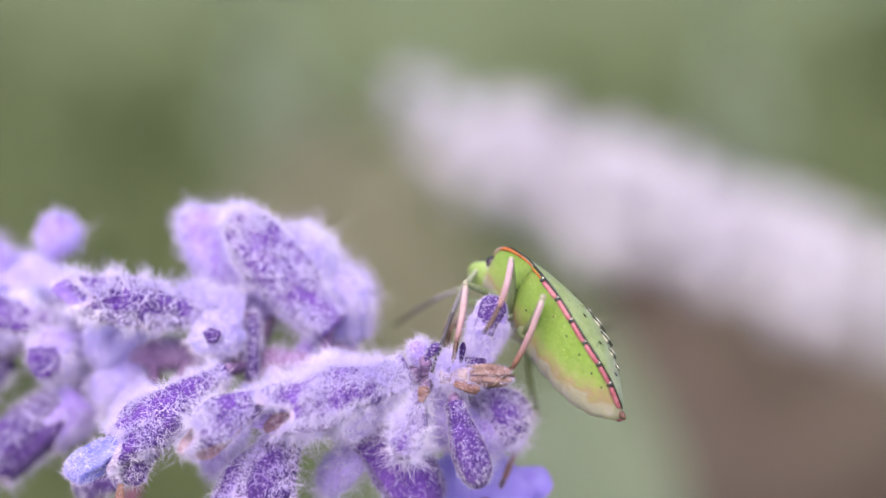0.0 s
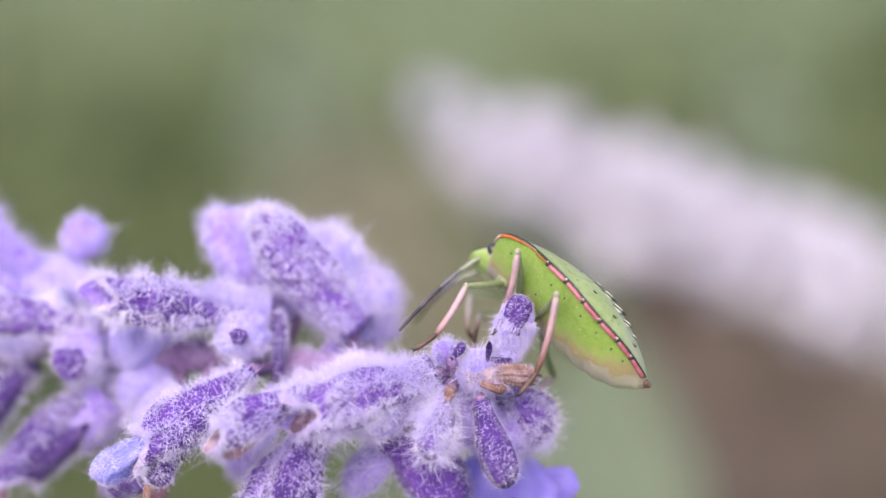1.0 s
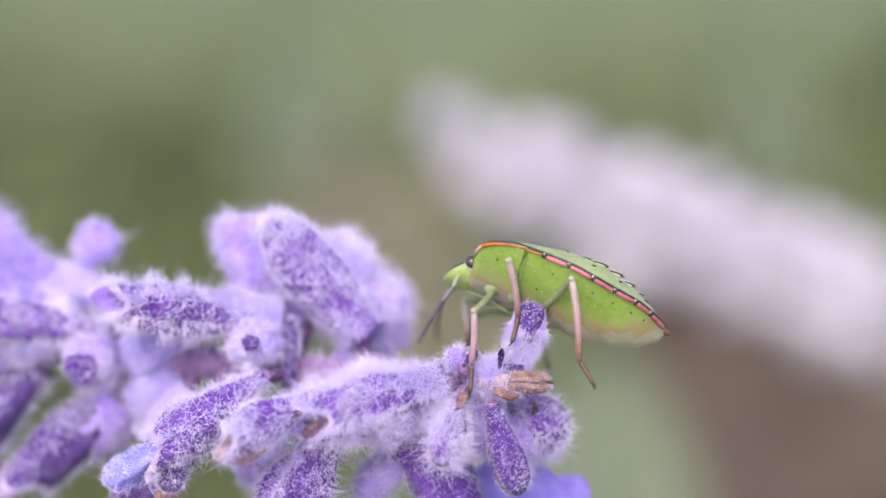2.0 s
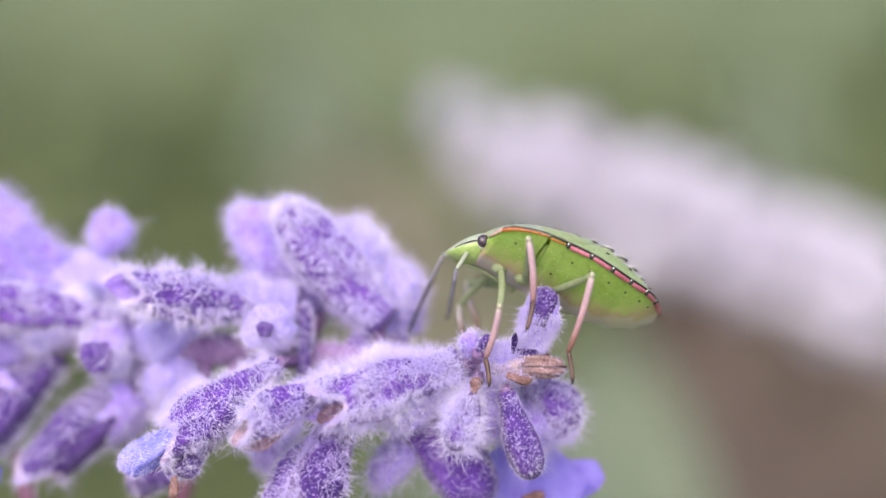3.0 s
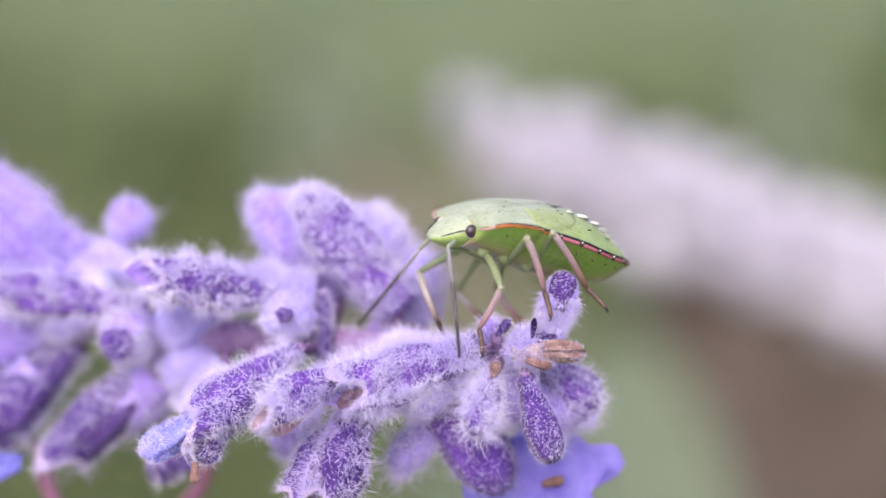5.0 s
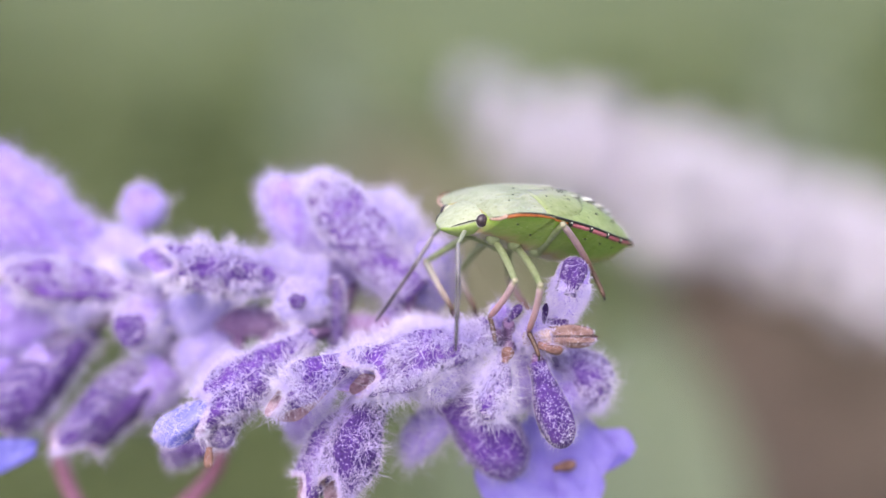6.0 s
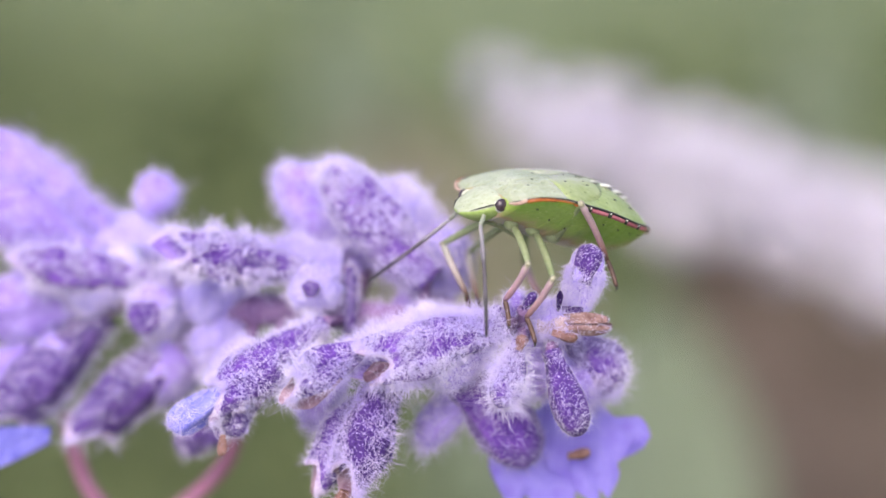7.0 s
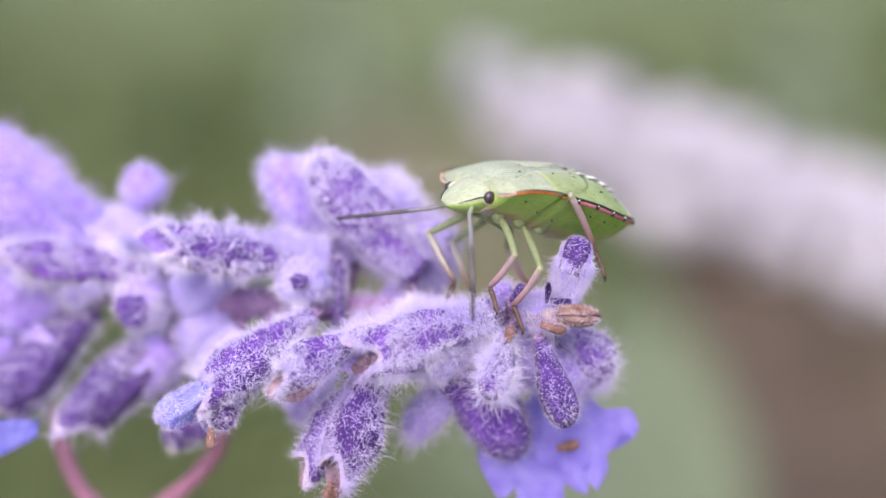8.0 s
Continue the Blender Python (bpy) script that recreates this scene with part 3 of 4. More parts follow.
cup((-0.38, 5.88, -2.30), (-2.90, 5.60, 0.81), 1.20, VELVET_LIGHT, 2000, 0.80, 0.020, seed=85, narrow=0.85, patchy=1.3)
cup((-0.29, 6.52, -1.84), (-3.56, 6.52, 3.60), 1.78, VELVET_LIGHT, 2200, 0.80, 0.020, seed=19, narrow=0.7)
cup((0.19, 6.24, -2.46), (-0.38, 5.96, 1.28), 1.35, VELVET_LIGHT, 2200, 0.80, 0.020, seed=20, narrow=0.7)
cup((-18.82, 9.00, 1.15), (-26.96, 9.00, 5.84), 1.85, VELVET_PALE, 2200, 0.90, 0.024, seed=21, wool=HAIR_PALE, lumpy=0.4)
cup((-19.18, 8.30, -0.28), (-26.64, 7.60, 3.50), 1.90, VELVET_PALE, 900, 0.90, 0.024, seed=22, wool=HAIR_PALE)
cup((-16.70, 11.50, 2.90), (-16.10, 8.80, 3.25), 1.30, VELVET_PALE, 250, 0.50, 0.024, seed=23, narrow=0.8)
cup((-14.77, 6.20, -1.84), (-23.27, 5.85, -0.90), 1.18, VELVET, 1200, 0.80, 0.024, mouth=True, seed=24, wool=HAIR, lip=VELVET_PALE, patchy=1.2)
cup((-14.60, 9.70, 0.03), (-20.39, 9.70, 0.67), 1.60, VELVET_LIGHT, 700, 0.80, 0.024, seed=25)
cup((-18.87, 8.30, -3.78), (-24.89, 8.30, -9.66), 1.78, VELVET_DARK, 600, 0.75, 0.024, mouth=True, seed=26, wool=HAIR, patchy=2.0, stripe=0.7, rows=3)
cup((-13.85, 7.60, -4.23), (-19.79, 7.25, -10.19), 1.65, VELVET_DARK, 900, 0.75, 0.024, mouth=True, seed=27, wool=HAIR, lip=VELVET_PALE, patchy=2.0, stripe=0.7, rows=3)
cup((-15.18, 8.30, -2.82), (-16.18, 4.45, -3.59), 1.38, VELVET_PALE, 1000, 0.60, 0.024, seed=28, narrow=0.8)
cup((-11.17, 7.60, -2.50), (-13.38, 7.60, -6.60), 1.64, VELVET_LIGHT, 800, 0.80, 0.024, seed=29)
cup((-19.30, 9.00, -2.52), (-26.33, 9.00, -3.80), 2.10, VELVET_PALE, 200, 0.90, 0.024, seed=30)
cup((-11.41, 6.90, -1.23), (-14.33, 7.60, -3.76), 1.76, VELVET_LIGHT, 600, 0.90, 0.024, seed=63, narrow=0.8)
cup((-20.14, 8.30, -1.24), (-23.77, 9.00, 0.67), 1.91, VELVET_LIGHT, 600, 0.90, 0.024, seed=64, narrow=0.8)
cup((-14.33, 7.60, -5.65), (-17.27, 8.30, -8.22), 1.84, VELVET_PALE, 200, 0.90, 0.024, seed=65, narrow=0.8)
cup((-21.08, 8.30, -5.05), (-23.14, 9.00, -8.28), 1.51, VELVET_PALE, 200, 0.90, 0.024, seed=66, narrow=0.8)
cup((-10.48, 6.20, -4.91), (-12.34, 6.20, -7.40), 1.10, VELVET_LIGHT, 600, 0.90, 0.024, seed=67, narrow=0.8)
cup((-0.76, 8.20, -0.93), (-4.58, 8.55, 0.79), 1.74, VELVET_LIGHT, 900, 0.90, 0.024, seed=68, narrow=0.8)
cup((-16.74, 6.90, -0.91), (-20.95, 7.60, -2.50), 1.57, VELVET_LIGHT, 600, 0.90, 0.024, seed=69, narrow=0.8)
cup((1.07, 1.60, -4.75), (-1.90, 1.20, -3.99), 1.19, VELVET_PALE, 1400, 0.70, 0.018, seed=70, narrow=0.8)
cup((0.35, 6.10, -2.93), (-1.77, 6.80, -1.07), 0.80, VELVET_LIGHT, 1000, 0.80, 0.024, seed=71, narrow=0.85)
cup((-23.14, 9.00, -5.72), (-26.65, 9.00, -8.28), 1.75, VELVET_PALE, 200, 0.90, 0.024, seed=32)
cup((-11.10, 6.90, -9.53), (-14.91, 7.25, -10.98), 0.94, VELVET_DARK, 300, 0.50, 0.024, seed=33)
cup((-5.08, 5.50, -4.92), (-7.40, 5.50, -9.87), 1.24, VELVET_PALE, 500, 0.60, 0.024, seed=34)
cup((-5.06, 3.82, -4.55), (-4.94, 3.96, -0.82), 0.42, VELVET_DARK, 400, 0.35, 0.015, seed=35, narrow=0.9)
cup((-1.96, 4.52, -4.27), (-4.43, 4.80, -4.21), 0.92, VELVET_LIGHT, 900, 0.60, 0.020, seed=36)
cup((-2.43, 4.58, -3.20), (-0.38, 4.72, -0.83), 0.61, VELVET, 260, 0.40, 0.015, seed=37, narrow=0.8)
cup((2.28, 2.00, -5.96), (-1.18, 3.40, -10.60), 1.03, VELVET_PALE, 500, 0.90, 0.024, seed=38)
cup((4.81, 1.60, -4.60), (5.11, 1.60, -7.88), 1.07, VELVET_PALE, 1100, 0.68, 0.015, seed=83, narrow=0.8)
cup((6.04, 2.28, -5.07), (7.67, 2.00, -8.36), 1.32, VELVET_PALE, 1200, 0.77, 0.015, seed=39)


# dried husk at the spike's end
calyx(spike, (5.00, -0.50, -3.85), (7.10, -1.10, -3.98), 0.70, DRY_PALE, 1000, 0.34, 0.012, mouth=True, lip=DRY, seed=40, name="dry_husk", label="dried pale brown flower husk", ribs=5, narrow=0.75, lumpy=0.4)
for base, tip, r, seed in (((6.20, -1.35, -3.58), (8.50, -1.70, -3.66), 0.37, 41), ((6.10, -1.30, -3.96), (8.58, -1.55, -4.04), 0.36, 47)):
    calyx(spike, base, tip, r, CAPSULE, 260, 0.16, 0.010, seed=seed, name="capsule_valve", label="dried pinkish brown seed capsule half", ribs=5, narrow=0.7, lumpy=0.6, patchy=1.5)
calyx(spike, (5.60, -1.30, -4.30), (6.90, -1.40, -4.62), 0.26, DRY, 60, 0.12, 0.010, seed=42, name="dry_husk", label="dried brown husk fold", ribs=4, narrow=0.6, lumpy=0.6)
petal(spike, (7.75, -1.45, -4.20), (0.1, -0.6, 0.7), (0.95, -0.1, 0.15), 0.34, 1.0, DRY, 0.18, 32, "husk_flap", "torn dry husk edge", 0.3)
calyx(spike, (3.87, -1.90, -5.17), (4.15, -2.00, -4.38), 0.30, DRY, 40, 0.15, 0.012, seed=43, name="dry_tip", label="brown dried bud tip", ribs=4, narrow=0.6)
calyx(spike, (-11.37, -0.60, -9.62), (-11.46, -0.60, -10.73), 0.24, DRY, 30, 0.15, 0.012, seed=44, name="dry_tip", label="brown dried style end", ribs=4, narrow=0.6)
calyx(spike, (-5.07, -1.00, -12.44), (-5.36, -1.00, -13.37), 0.40, DRY, 30, 0.15, 0.012, seed=45, name="dry_tip", label="brown dried style end", ribs=4, narrow=0.6)
# papery lips
petal(spike, (-5.29, -2.40, -6.44), (0.55, -0.1, -0.6), (-0.85, -0.2, -0.5), 0.75, 2.9, LIP, 0.15, 1, "lip", "papery pink-brown lip")
petal(spike, (-2.70, -2.60, -5.99), (0.3, -0.2, 0.9), (-0.9, -0.2, -0.2), 0.6, 1.4, LIP, 0.15, 2, "lip", "papery pink lip")
petal(spike, (5.86, -0.90, -3.03), (0.8, 0.1, 0.5), (0.9, -0.3, -0.2), 0.5, 1.3, VELVET_DARK, 0.1, 3, "sepal", "dark purple sepal")
petal(spike, (5.92, -1.30, -3.22), (0.7, 0.0, -0.1), (0.1, -0.1, 1.0), 0.18, 1.1, VELVET_DARK, 0.1, 4, "sepal", "dark purple sepal")
petal(spike, (7.30, 3.30, -9.30), (0.9, 0.1, 0.3), (0.30, -0.1, -0.95), 1.4, 4.4, PETAL, 0.12, 24, "petal", "pale blue-violet petal", 0.15)
# violet corolla hanging behind the tip
petal(spike, (6.11, 3.40, -7.56), (0.9, 0.0, 0.35), (0.45, -0.1, -0.9), 2.6, 5.2, PETAL, 0.12, 7, "petal", "pale blue-violet petal")
petal(spike, (6.73, 3.68, -9.86), (0.5, -0.1, 0.9), (0.93, -0.1, -0.12), 1.5, 4.3, PETAL, 0.15, 8, "petal", "pale blue-violet petal")
petal(spike, (6.13, 3.82, -8.97), (0.8, 0.0, -0.5), (-0.35, -0.15, -0.95), 2.8, 5.6, PETAL, 0.15, 9, "petal", "pale blue-violet petal", 0.2)
calyx(spike, (6.66, 2.56, -11.06), (7.86, 2.42, -10.80), 0.28, DRY, 0, 0.1, 0.01, seed=46, name="dry_tip", label="brown dried style end", narrow=0.6)
petal(spike, (-21.49, 5.50, -10.19), (0.1, 0.2, 0.9), (-0.95, 0.0, -0.25), 1.3, 4.6, PETAL_BLUE, 0.1, 10, "petal", "blue petal")
# pink curved stalk under the spike
k = bent([(-21.78, 12.00, -9.48), (-21.29, 12.00, -12.10), (-19.98, 12.00, -14.73), (-17.52, 12.00, -16.04), (-14.56, 12.00, -14.40), (-12.43, 12.00, -12.10), (-11.84, 11.00, -9.72)], 6)
part("pink_stalk", tube(k, [0.48] * len(k), 10), PINK_STEM, spike, "pink curved stalk")


# ---- the shield bug ----
BUG_AWAY = 1.2  # depth of the body's middle behind the focus plane's origin


def glide(rows, t):
    """Smooth value between rows of (t, numbers...), without overshoot."""
    if t <= rows[0][0]:
        return rows[0][1:]
    if t >= rows[-1][0]:
        return rows[-1][1:]
    i = max(k for k in range(len(rows) - 1) if rows[k][0] <= t)
    h = rows[i + 1][0] - rows[i][0]
    s = (t - rows[i][0]) / h
    out = []
    for c in range(1, len(rows[0])):
        def slope(k):
            if k == 0 or k == len(rows) - 1:
                return 0.0
            d0 = (rows[k][c] - rows[k - 1][c]) / (rows[k][0] - rows[k - 1][0])
            d1 = (rows[k + 1][c] - rows[k][c]) / (rows[k + 1][0] - rows[k][0])
            return 0.0 if d0 * d1 <= 0 else 2 * d0 * d1 / (d0 + d1)
        y0, y1, m0, m1 = rows[i][c], rows[i + 1][c], slope(i) * h, slope(i + 1) * h
        out.append((2 * s ** 3 - 3 * s ** 2 + 1) * y0 + (s ** 3 - 2 * s ** 2 + s) * m0 + (3 * s ** 2 - 2 * s ** 3) * y1 + (s ** 3 - s ** 2) * m1)
    return out


BODY = (  # seconds, yaw, pitch, roll, x, z
    (0.0, -38.0, -40.5, 38.4, 10.84, -1.60),
    (0.5, -35.2, -35.9, 33.9, 10.22, -0.94),
    (1.0, -29.6, -35.5, 27.4, 10.05, -0.41),
    (2.3, -2.8, -11.9, 15.5, 8.61, 0.98),
    (2.5, 2.3, -11.1, 13.0, 8.42, 1.02),
    (3.0, 10.6, -19.1, 8.5, 8.23, 1.17),
    (3.5, 20.0, -20.1, 2.5, 7.42, 1.61),
    (4.0, 22.2, -13.3, -1.6, 6.46, 1.93),
    (4.5, 27.0, -9.0, -5.8, 6.03, 2.17),
    (5.0, 29.8, -9.3, -8.4, 5.85, 2.10),
    (5.2, 31.0, -6.7, -9.4, 5.58, 2.17),
    (6.3, 34.2, -6.5, -9.8, 5.55, 2.18),
    (6.5, 34.0, -7.3, -9.8, 5.57, 2.22),
    (7.0, 35.2, -7.1, -9.8, 5.71, 2.27),
    (7.5, 35.2, -7.2, -9.8, 5.64, 2.34),
    (8.0, 37.2, -7.0, -10.0, 5.58, 2.25),
)


def body_pose(t):
    """Where the bug's body is in the stage, in millimetres."""
    yaw, pitch, roll, x, z = glide(BODY, t)
    return Matrix.Translation((x, BUG_AWAY, z)) @ pose(0, 0, 0, roll, pitch, 180 + yaw)


def curve_of(table):
    return lambda x: glide(table, x)[0]


# half width, edge height, rise of the back and depth of the belly along the body (x forward)
HALF = curve_of(((-6.15, 0.12), (-5.9, 0.85), (-5.14, 2.0), (-4.27, 2.9), (-3.13, 3.5), (-1.91, 3.92), (-0.6, 4.15), (0.75, 4.15), (2.2, 3.95), (3.0, 3.72), (3.6, 3.52), (4.0, 3.25), (4.28, 2.75), (4.45, 1.6)))
EDGE = curve_of(((-6.15, -0.36), (-5.1, -0.2), (-3.1, -0.05), (-1.9, 0.12), (-0.6, 0.32), (0.8, 0.45), (2.2, 0.55), (3.4, 0.43), (4.0, 0.22), (4.45, -0.18)))
RISE = curve_of(((-6.15, 0.05), (-5.5, 0.44), (-4.6, 0.90), (-3.5, 1.36), (-2, 1.68), (0, 1.45), (1.5, 1.12), (3.0, 0.74), (4.0, 0.42), (4.45, 0.4)))
DEEP = curve_of(((-6.15, 0.05), (-5.9, 0.55), (-5.5, 0.95), (-4.3, 1.62), (-2.5, 2.0), (-0.5, 2.2), (1.5, 2.15), (3.0, 1.85), (4.0, 1.5), (4.45, 1.2)))


def back_at(x, s, lift=0.0):
    return Vector((x, HALF(x) * s, EDGE(x) + RISE(x) * (1 - abs(s) ** 2.3) + lift))


def belly_at(x, s, lift=0.0):
    y = HALF(x) * s * (1 - 0.10 * (1 - abs(s)))
    n = Vector((0, s, -(1.15 - abs(s)))).normalized()
    if x < 1.2:  # the rings of the abdomen, folded most along the midline
        lift += (0.02 + 0.11 * (1 - abs(s)) ** 1.5) * (abs(math.cos((x + 0.1) * 2.62)) - 0.5) * min(1, (x + 6.15) / 0.6)
    return Vector((x, y, EDGE(x) - DEEP(x) * (1 - abs(s) ** 1.9))) + n * lift


def shell(name, x0, x1, steps, top, under, lift=0.0, label=""):
    """A closed stretch of the body: the back in one material, the belly in the other."""
    n = 22
    rings = []
    for i in range(steps + 1):
        x = x0 + (x1 - x0) * i / steps
        ss = [-1 + 2 * j / n for j in range(n + 1)]
        ss = [math.sin(s * math.pi / 2) for s in ss]
        rings.append([back_at(x, s, lift * (1 - s * s)) for s in ss] + [belly_at(x, s) for s in ss[-2:0:-1]])
    bm = loft(rings)
    for f in bm.faces:
        c = f.calc_center_median()
        f.material_index = 0 if c.z > EDGE(c.x) - 0.001 else 1
    return part(name, bm, [top, under], bug, label)


bug = thing("shield_bug", STAGE @ body_pose(0), "green shield bug nymph with pink-spotted edge, walking on the flower", "insect")
shell("abdomen", -6.15, 1.9, 76, BACK, BELLY, 0.0, "bright green belly and pale green back")
shell("thorax", 1.6, 4.35, 14, SHIELD, BELLY, 0.04, "pale green collar plate")

# wing pads and the triangular plate between them
for side in (1, -1):
    rings = []
    for i in range(9):
        x = 2.0 - 3.1 * i / 8
        w = 0.34 * math.sqrt(max(0.02, 1 - (i / 8) ** 3))
        mid = 0.62 - 0.10 * i / 8
        ss = [mid - w + 2 * w * j / 8 for j in range(9)]
        rings.append([back_at(x, side * s, 0.01 + 0.03 * (1 - ((s - mid) / w) ** 2)) for s in ss] + [back_at(x, side * s, -0.05) for s in ss[::-1]])
    part("wing_pad", loft(rings), BACK, bug)
rings = []
for i in range(9):
    x = 1.9 - 2.6 * i / 8
    w = 0.30 * (1 - (i / 8) ** 1.5) + 0.02
    ss = [-w + 2 * w * j / 8 for j in range(9)]
    rings.append([back_at(x, s, 0.01 + 0.06 * (1 - (s / w) ** 2)) for s in ss] + [back_at(x, s, -0.05) for s in ss[::-1]])
part("scutellum", loft(rings), BACK, bug)

# head
head_half = curve_of(((4.0, 1.55), (4.4, 1.62), (4.9, 1.42), (5.35, 1.1), (5.62, 0.72), (5.8, 0.12)))
rings = []
for i in range(13):
    x = 4.0 + 1.8 * (1 - (1 - i / 12) ** 1.6)
    w, f = head_half(x), (x - 4.0) / 1.8
    mid_z = 0.12 - 0.95 * f ** 1.3
    hi, lo = 0.62 * (1 - f ** 2.5) + 0.06, 1.05 * (1 - f ** 2.0) + 0.08
    rings.append([Vector((x, w * math.cos(q), mid_z + (hi if math.sin(q) > 0 else lo) * math.sin(q) * abs(math.sin(q)) ** 0.15)) for q in [2 * math.pi * j / 20 for j in range(20)]])
bm = loft(rings)
for f in bm.faces:
    c = f.calc_center_median()
    f.material_index = 0 if c.z > 0.10 - 0.95 * ((c.x - 4) / 1.8) ** 1.3 else 1
head = part("head", bm, [HEAD, HEAD_UNDER], bug, "rounded pale green head")
part("beak", tube(bent([Vector((5.3, 0, -0.85)), Vector((4.6, 0, -1.1)), Vector((3.4, 0, -1.2)), Vector((1.8, 0, -1.65))], 5), [0.12 - 0.003 * i for i in range(16)], 8), FEMUR, bug)
for side in (1, -1):
    eye = part("eye", ball((4.46, side * 1.68, -0.04), 0.335, 0.275, 0.335), EYE, bug, "dark round eye")
    part("eye_rim", ball((4.36, side * 1.53, -0.07), 0.38, 0.26, 0.38), EYE_RIM, eye)
    # black line along the cheek
    part("cheek_line", tube([(4.55, side * 1.60, -0.02), (4.95, side * 1.43, -0.16), (5.35, side * 1.11, -0.42), (5.62, side * 0.74, -0.66)], [0.03, 0.038, 0.035, 0.015], 6), BLACK, head)
    part("eye_line", tube([(4.10, side * 1.78, 0.10), (3.95, side * 1.95, 0.14), (3.80, side * 2.2, 0.10)], [0.03, 0.04, 0.015], 6), BLACK, head)

for ob in bug.children:
    if ob.name.split(".")[0] in ("head", "eye", "beak"):
        ob.location.z = -0.28 * MM

# coloured edge: orange along the collar, pink pieces between black marks along the abdomen
MARKS = (1.75, 0.75, -0.6, -1.91, -3.13, -4.27, -5.14, -6.0)


def edge_piece(name, x0, x1, side, mat, r0, r1, drop=0.0, out=0.0, steps=8):
    pts, rad = [], []
    for i in range(steps + 1):
        s = i / steps
        x = x0 + (x1 - x0) * s
        pts.append(Vector((x, side * (HALF(x) + out), EDGE(x) + drop)))
        rad.append(r0 + (r1 - r0) * s)
    rad[0] *= 0.6
    rad[-1] *= 0.6
    return part(name, tube(pts, rad, 8), mat, bug)


for side in (1, -1):
    edge_piece("collar_edge", 4.08, 1.7, side, ORANGE, 0.12, 0.05, -0.04, -0.03, 14)
    edge_piece("collar_corner", 4.36, 4.02, side, PALE_EDGE, 0.07, 0.12, 0.0, -0.02, 8)
    edge_piece("edge_line", 4.35, 1.7, side, BLACK, 0.028, 0.045, 0.085, 0.04, 14)
    for x0, x1 in zip(MARKS, MARKS[1:]):
        edge_piece("edge_piece", x0 - 0.06, x1 + 0.06, side, PINK if x0 < 1.5 else ORANGE, 0.14 if x0 < 1.5 else 0.06, 0.14 if x0 < 1.5 else 0.06, -0.09, -0.05)
        edge_piece("edge_line", x0, x1, side, BLACK, 0.07, 0.07, 0.05, 0.045)
    for x in MARKS[1:-1]:
        mark = part("edge_mark", ball((x, side * (HALF(x) + 0.02), EDGE(x) - 0.06), 0.14, 0.12, 0.19, 10, 6), BLACK, bug)
        # a tiny white ball stands in for the highlight on each mark
        part("mark_glint", ball((x + 0.02, side * (HALF(x) + 0.115), EDGE(x) - 0.02), 0.045, 0.035, 0.05, 8, 6), WHITE, mark)
    # breathing pores as black dots on the flank
    for x, s in ((3.1, 0.80), (1.95, 0.66), (0.75, 0.60), (0.1, 0.84), (-0.9, 0.84), (-2.1, 0.84), (-3.2, 0.84), (-4.2, 0.82), (-4.9, 0.80)):
        p = belly_at(x, side * s, 0.02)
        part("pore", ball(p, 0.055, 0.05, 0.055, 8, 6), BLACK, bug)
    # white spots, each in a black blotch, in rows on the back
    for x, s, r, tall in ((-1.1, 0.41, 0.17, 0.09), (-1.9, 0.44, 0.27, 0.125), (-2.75, 0.44, 0.29, 0.125), (-3.55, 0.41, 0.23, 0.11), (-4.25, 0.36, 0.14, 0.08),
                          (-0.9, 0.14, 0.24, 0.04), (-1.7, 0.15, 0.28, 0.04), (-2.6, 0.14, 0.22, 0.04), (-3.4, 0.13, 0.14, 0.04)):
        p = back_at(x, side * s, 0.02)
        spot = part("white_spot", ball(p, r * 1.3, r * 0.85, tall, 12, 8), WHITE, bug)
        part("spot_rim", ball(p - Vector((0.03, 0, 0.01)), r * 1.65, r * 1.4, 0.04, 12, 8), BLACK, spot)
    for x, s, r in ((-0.35, 0.30, 0.16), (-0.5, 0.08, 0.13), (-0.2, 0.55, 0.10), (-4.7, 0.62, 0.12), (-3.2, 0.72, 0.10), (-1.7, 0.74, 0.10)):
        part("back_blotch", ball(back_at(x, side * s, 0.02), r * 1.4, r, 0.035, 10, 6), BLACK, bug)
    for x, s in ((2.9, 0.45), (2.3, 0.2), (1.2, 0.55), (3.4, 0.6), (0.6, 0.3), (-0.1, 0.5)):
        p = back_at(x, side * s, 0.10)
        part("back_speck", ball(p, 0.065, 0.05, 0.025, 8, 6), BLACK, bug)

part("tail_tip", ball((-6.02, 0, -0.42), 0.34, 0.42, 0.17, 12, 8), DRY, bug, "brown tip of the abdomen")

# ---- legs ----
# seconds, knee x z, ankle x z; and the way of the foot
LEFT_FRONT = (
    (0.0, 6.24, 1.24, 5.69, -2.14),
    (0.5, 4.79, 1.00, 2.79, -1.70),
    (1.0, 4.79, 0.63, 3.30, -1.75),
    (2.3, 4.50, -0.84, 4.59, -3.47),
    (2.5, 4.47, -1.03, 4.57, -3.66),
    (3.0, 5.09, -0.77, 4.49, -3.41),
    (3.5, 4.60, -0.68, 3.50, -3.39),
    (4.0, 4.30, -0.50, 3.27, -3.14),
    (4.5, 4.29, -0.76, 3.29, -2.88),
    (5.0, 4.25, -0.62, 3.17, -2.68),
    (5.2, 4.22, -0.95, 3.13, -2.73),
    (6.3, 4.36, -1.01, 3.15, -2.87),
    (7.0, 4.38, -0.74, 3.18, -2.62),
    (7.5, 4.32, -0.70, 3.02, -2.38),
    (8.0, 4.32, -0.75, 2.99, -2.36),
)
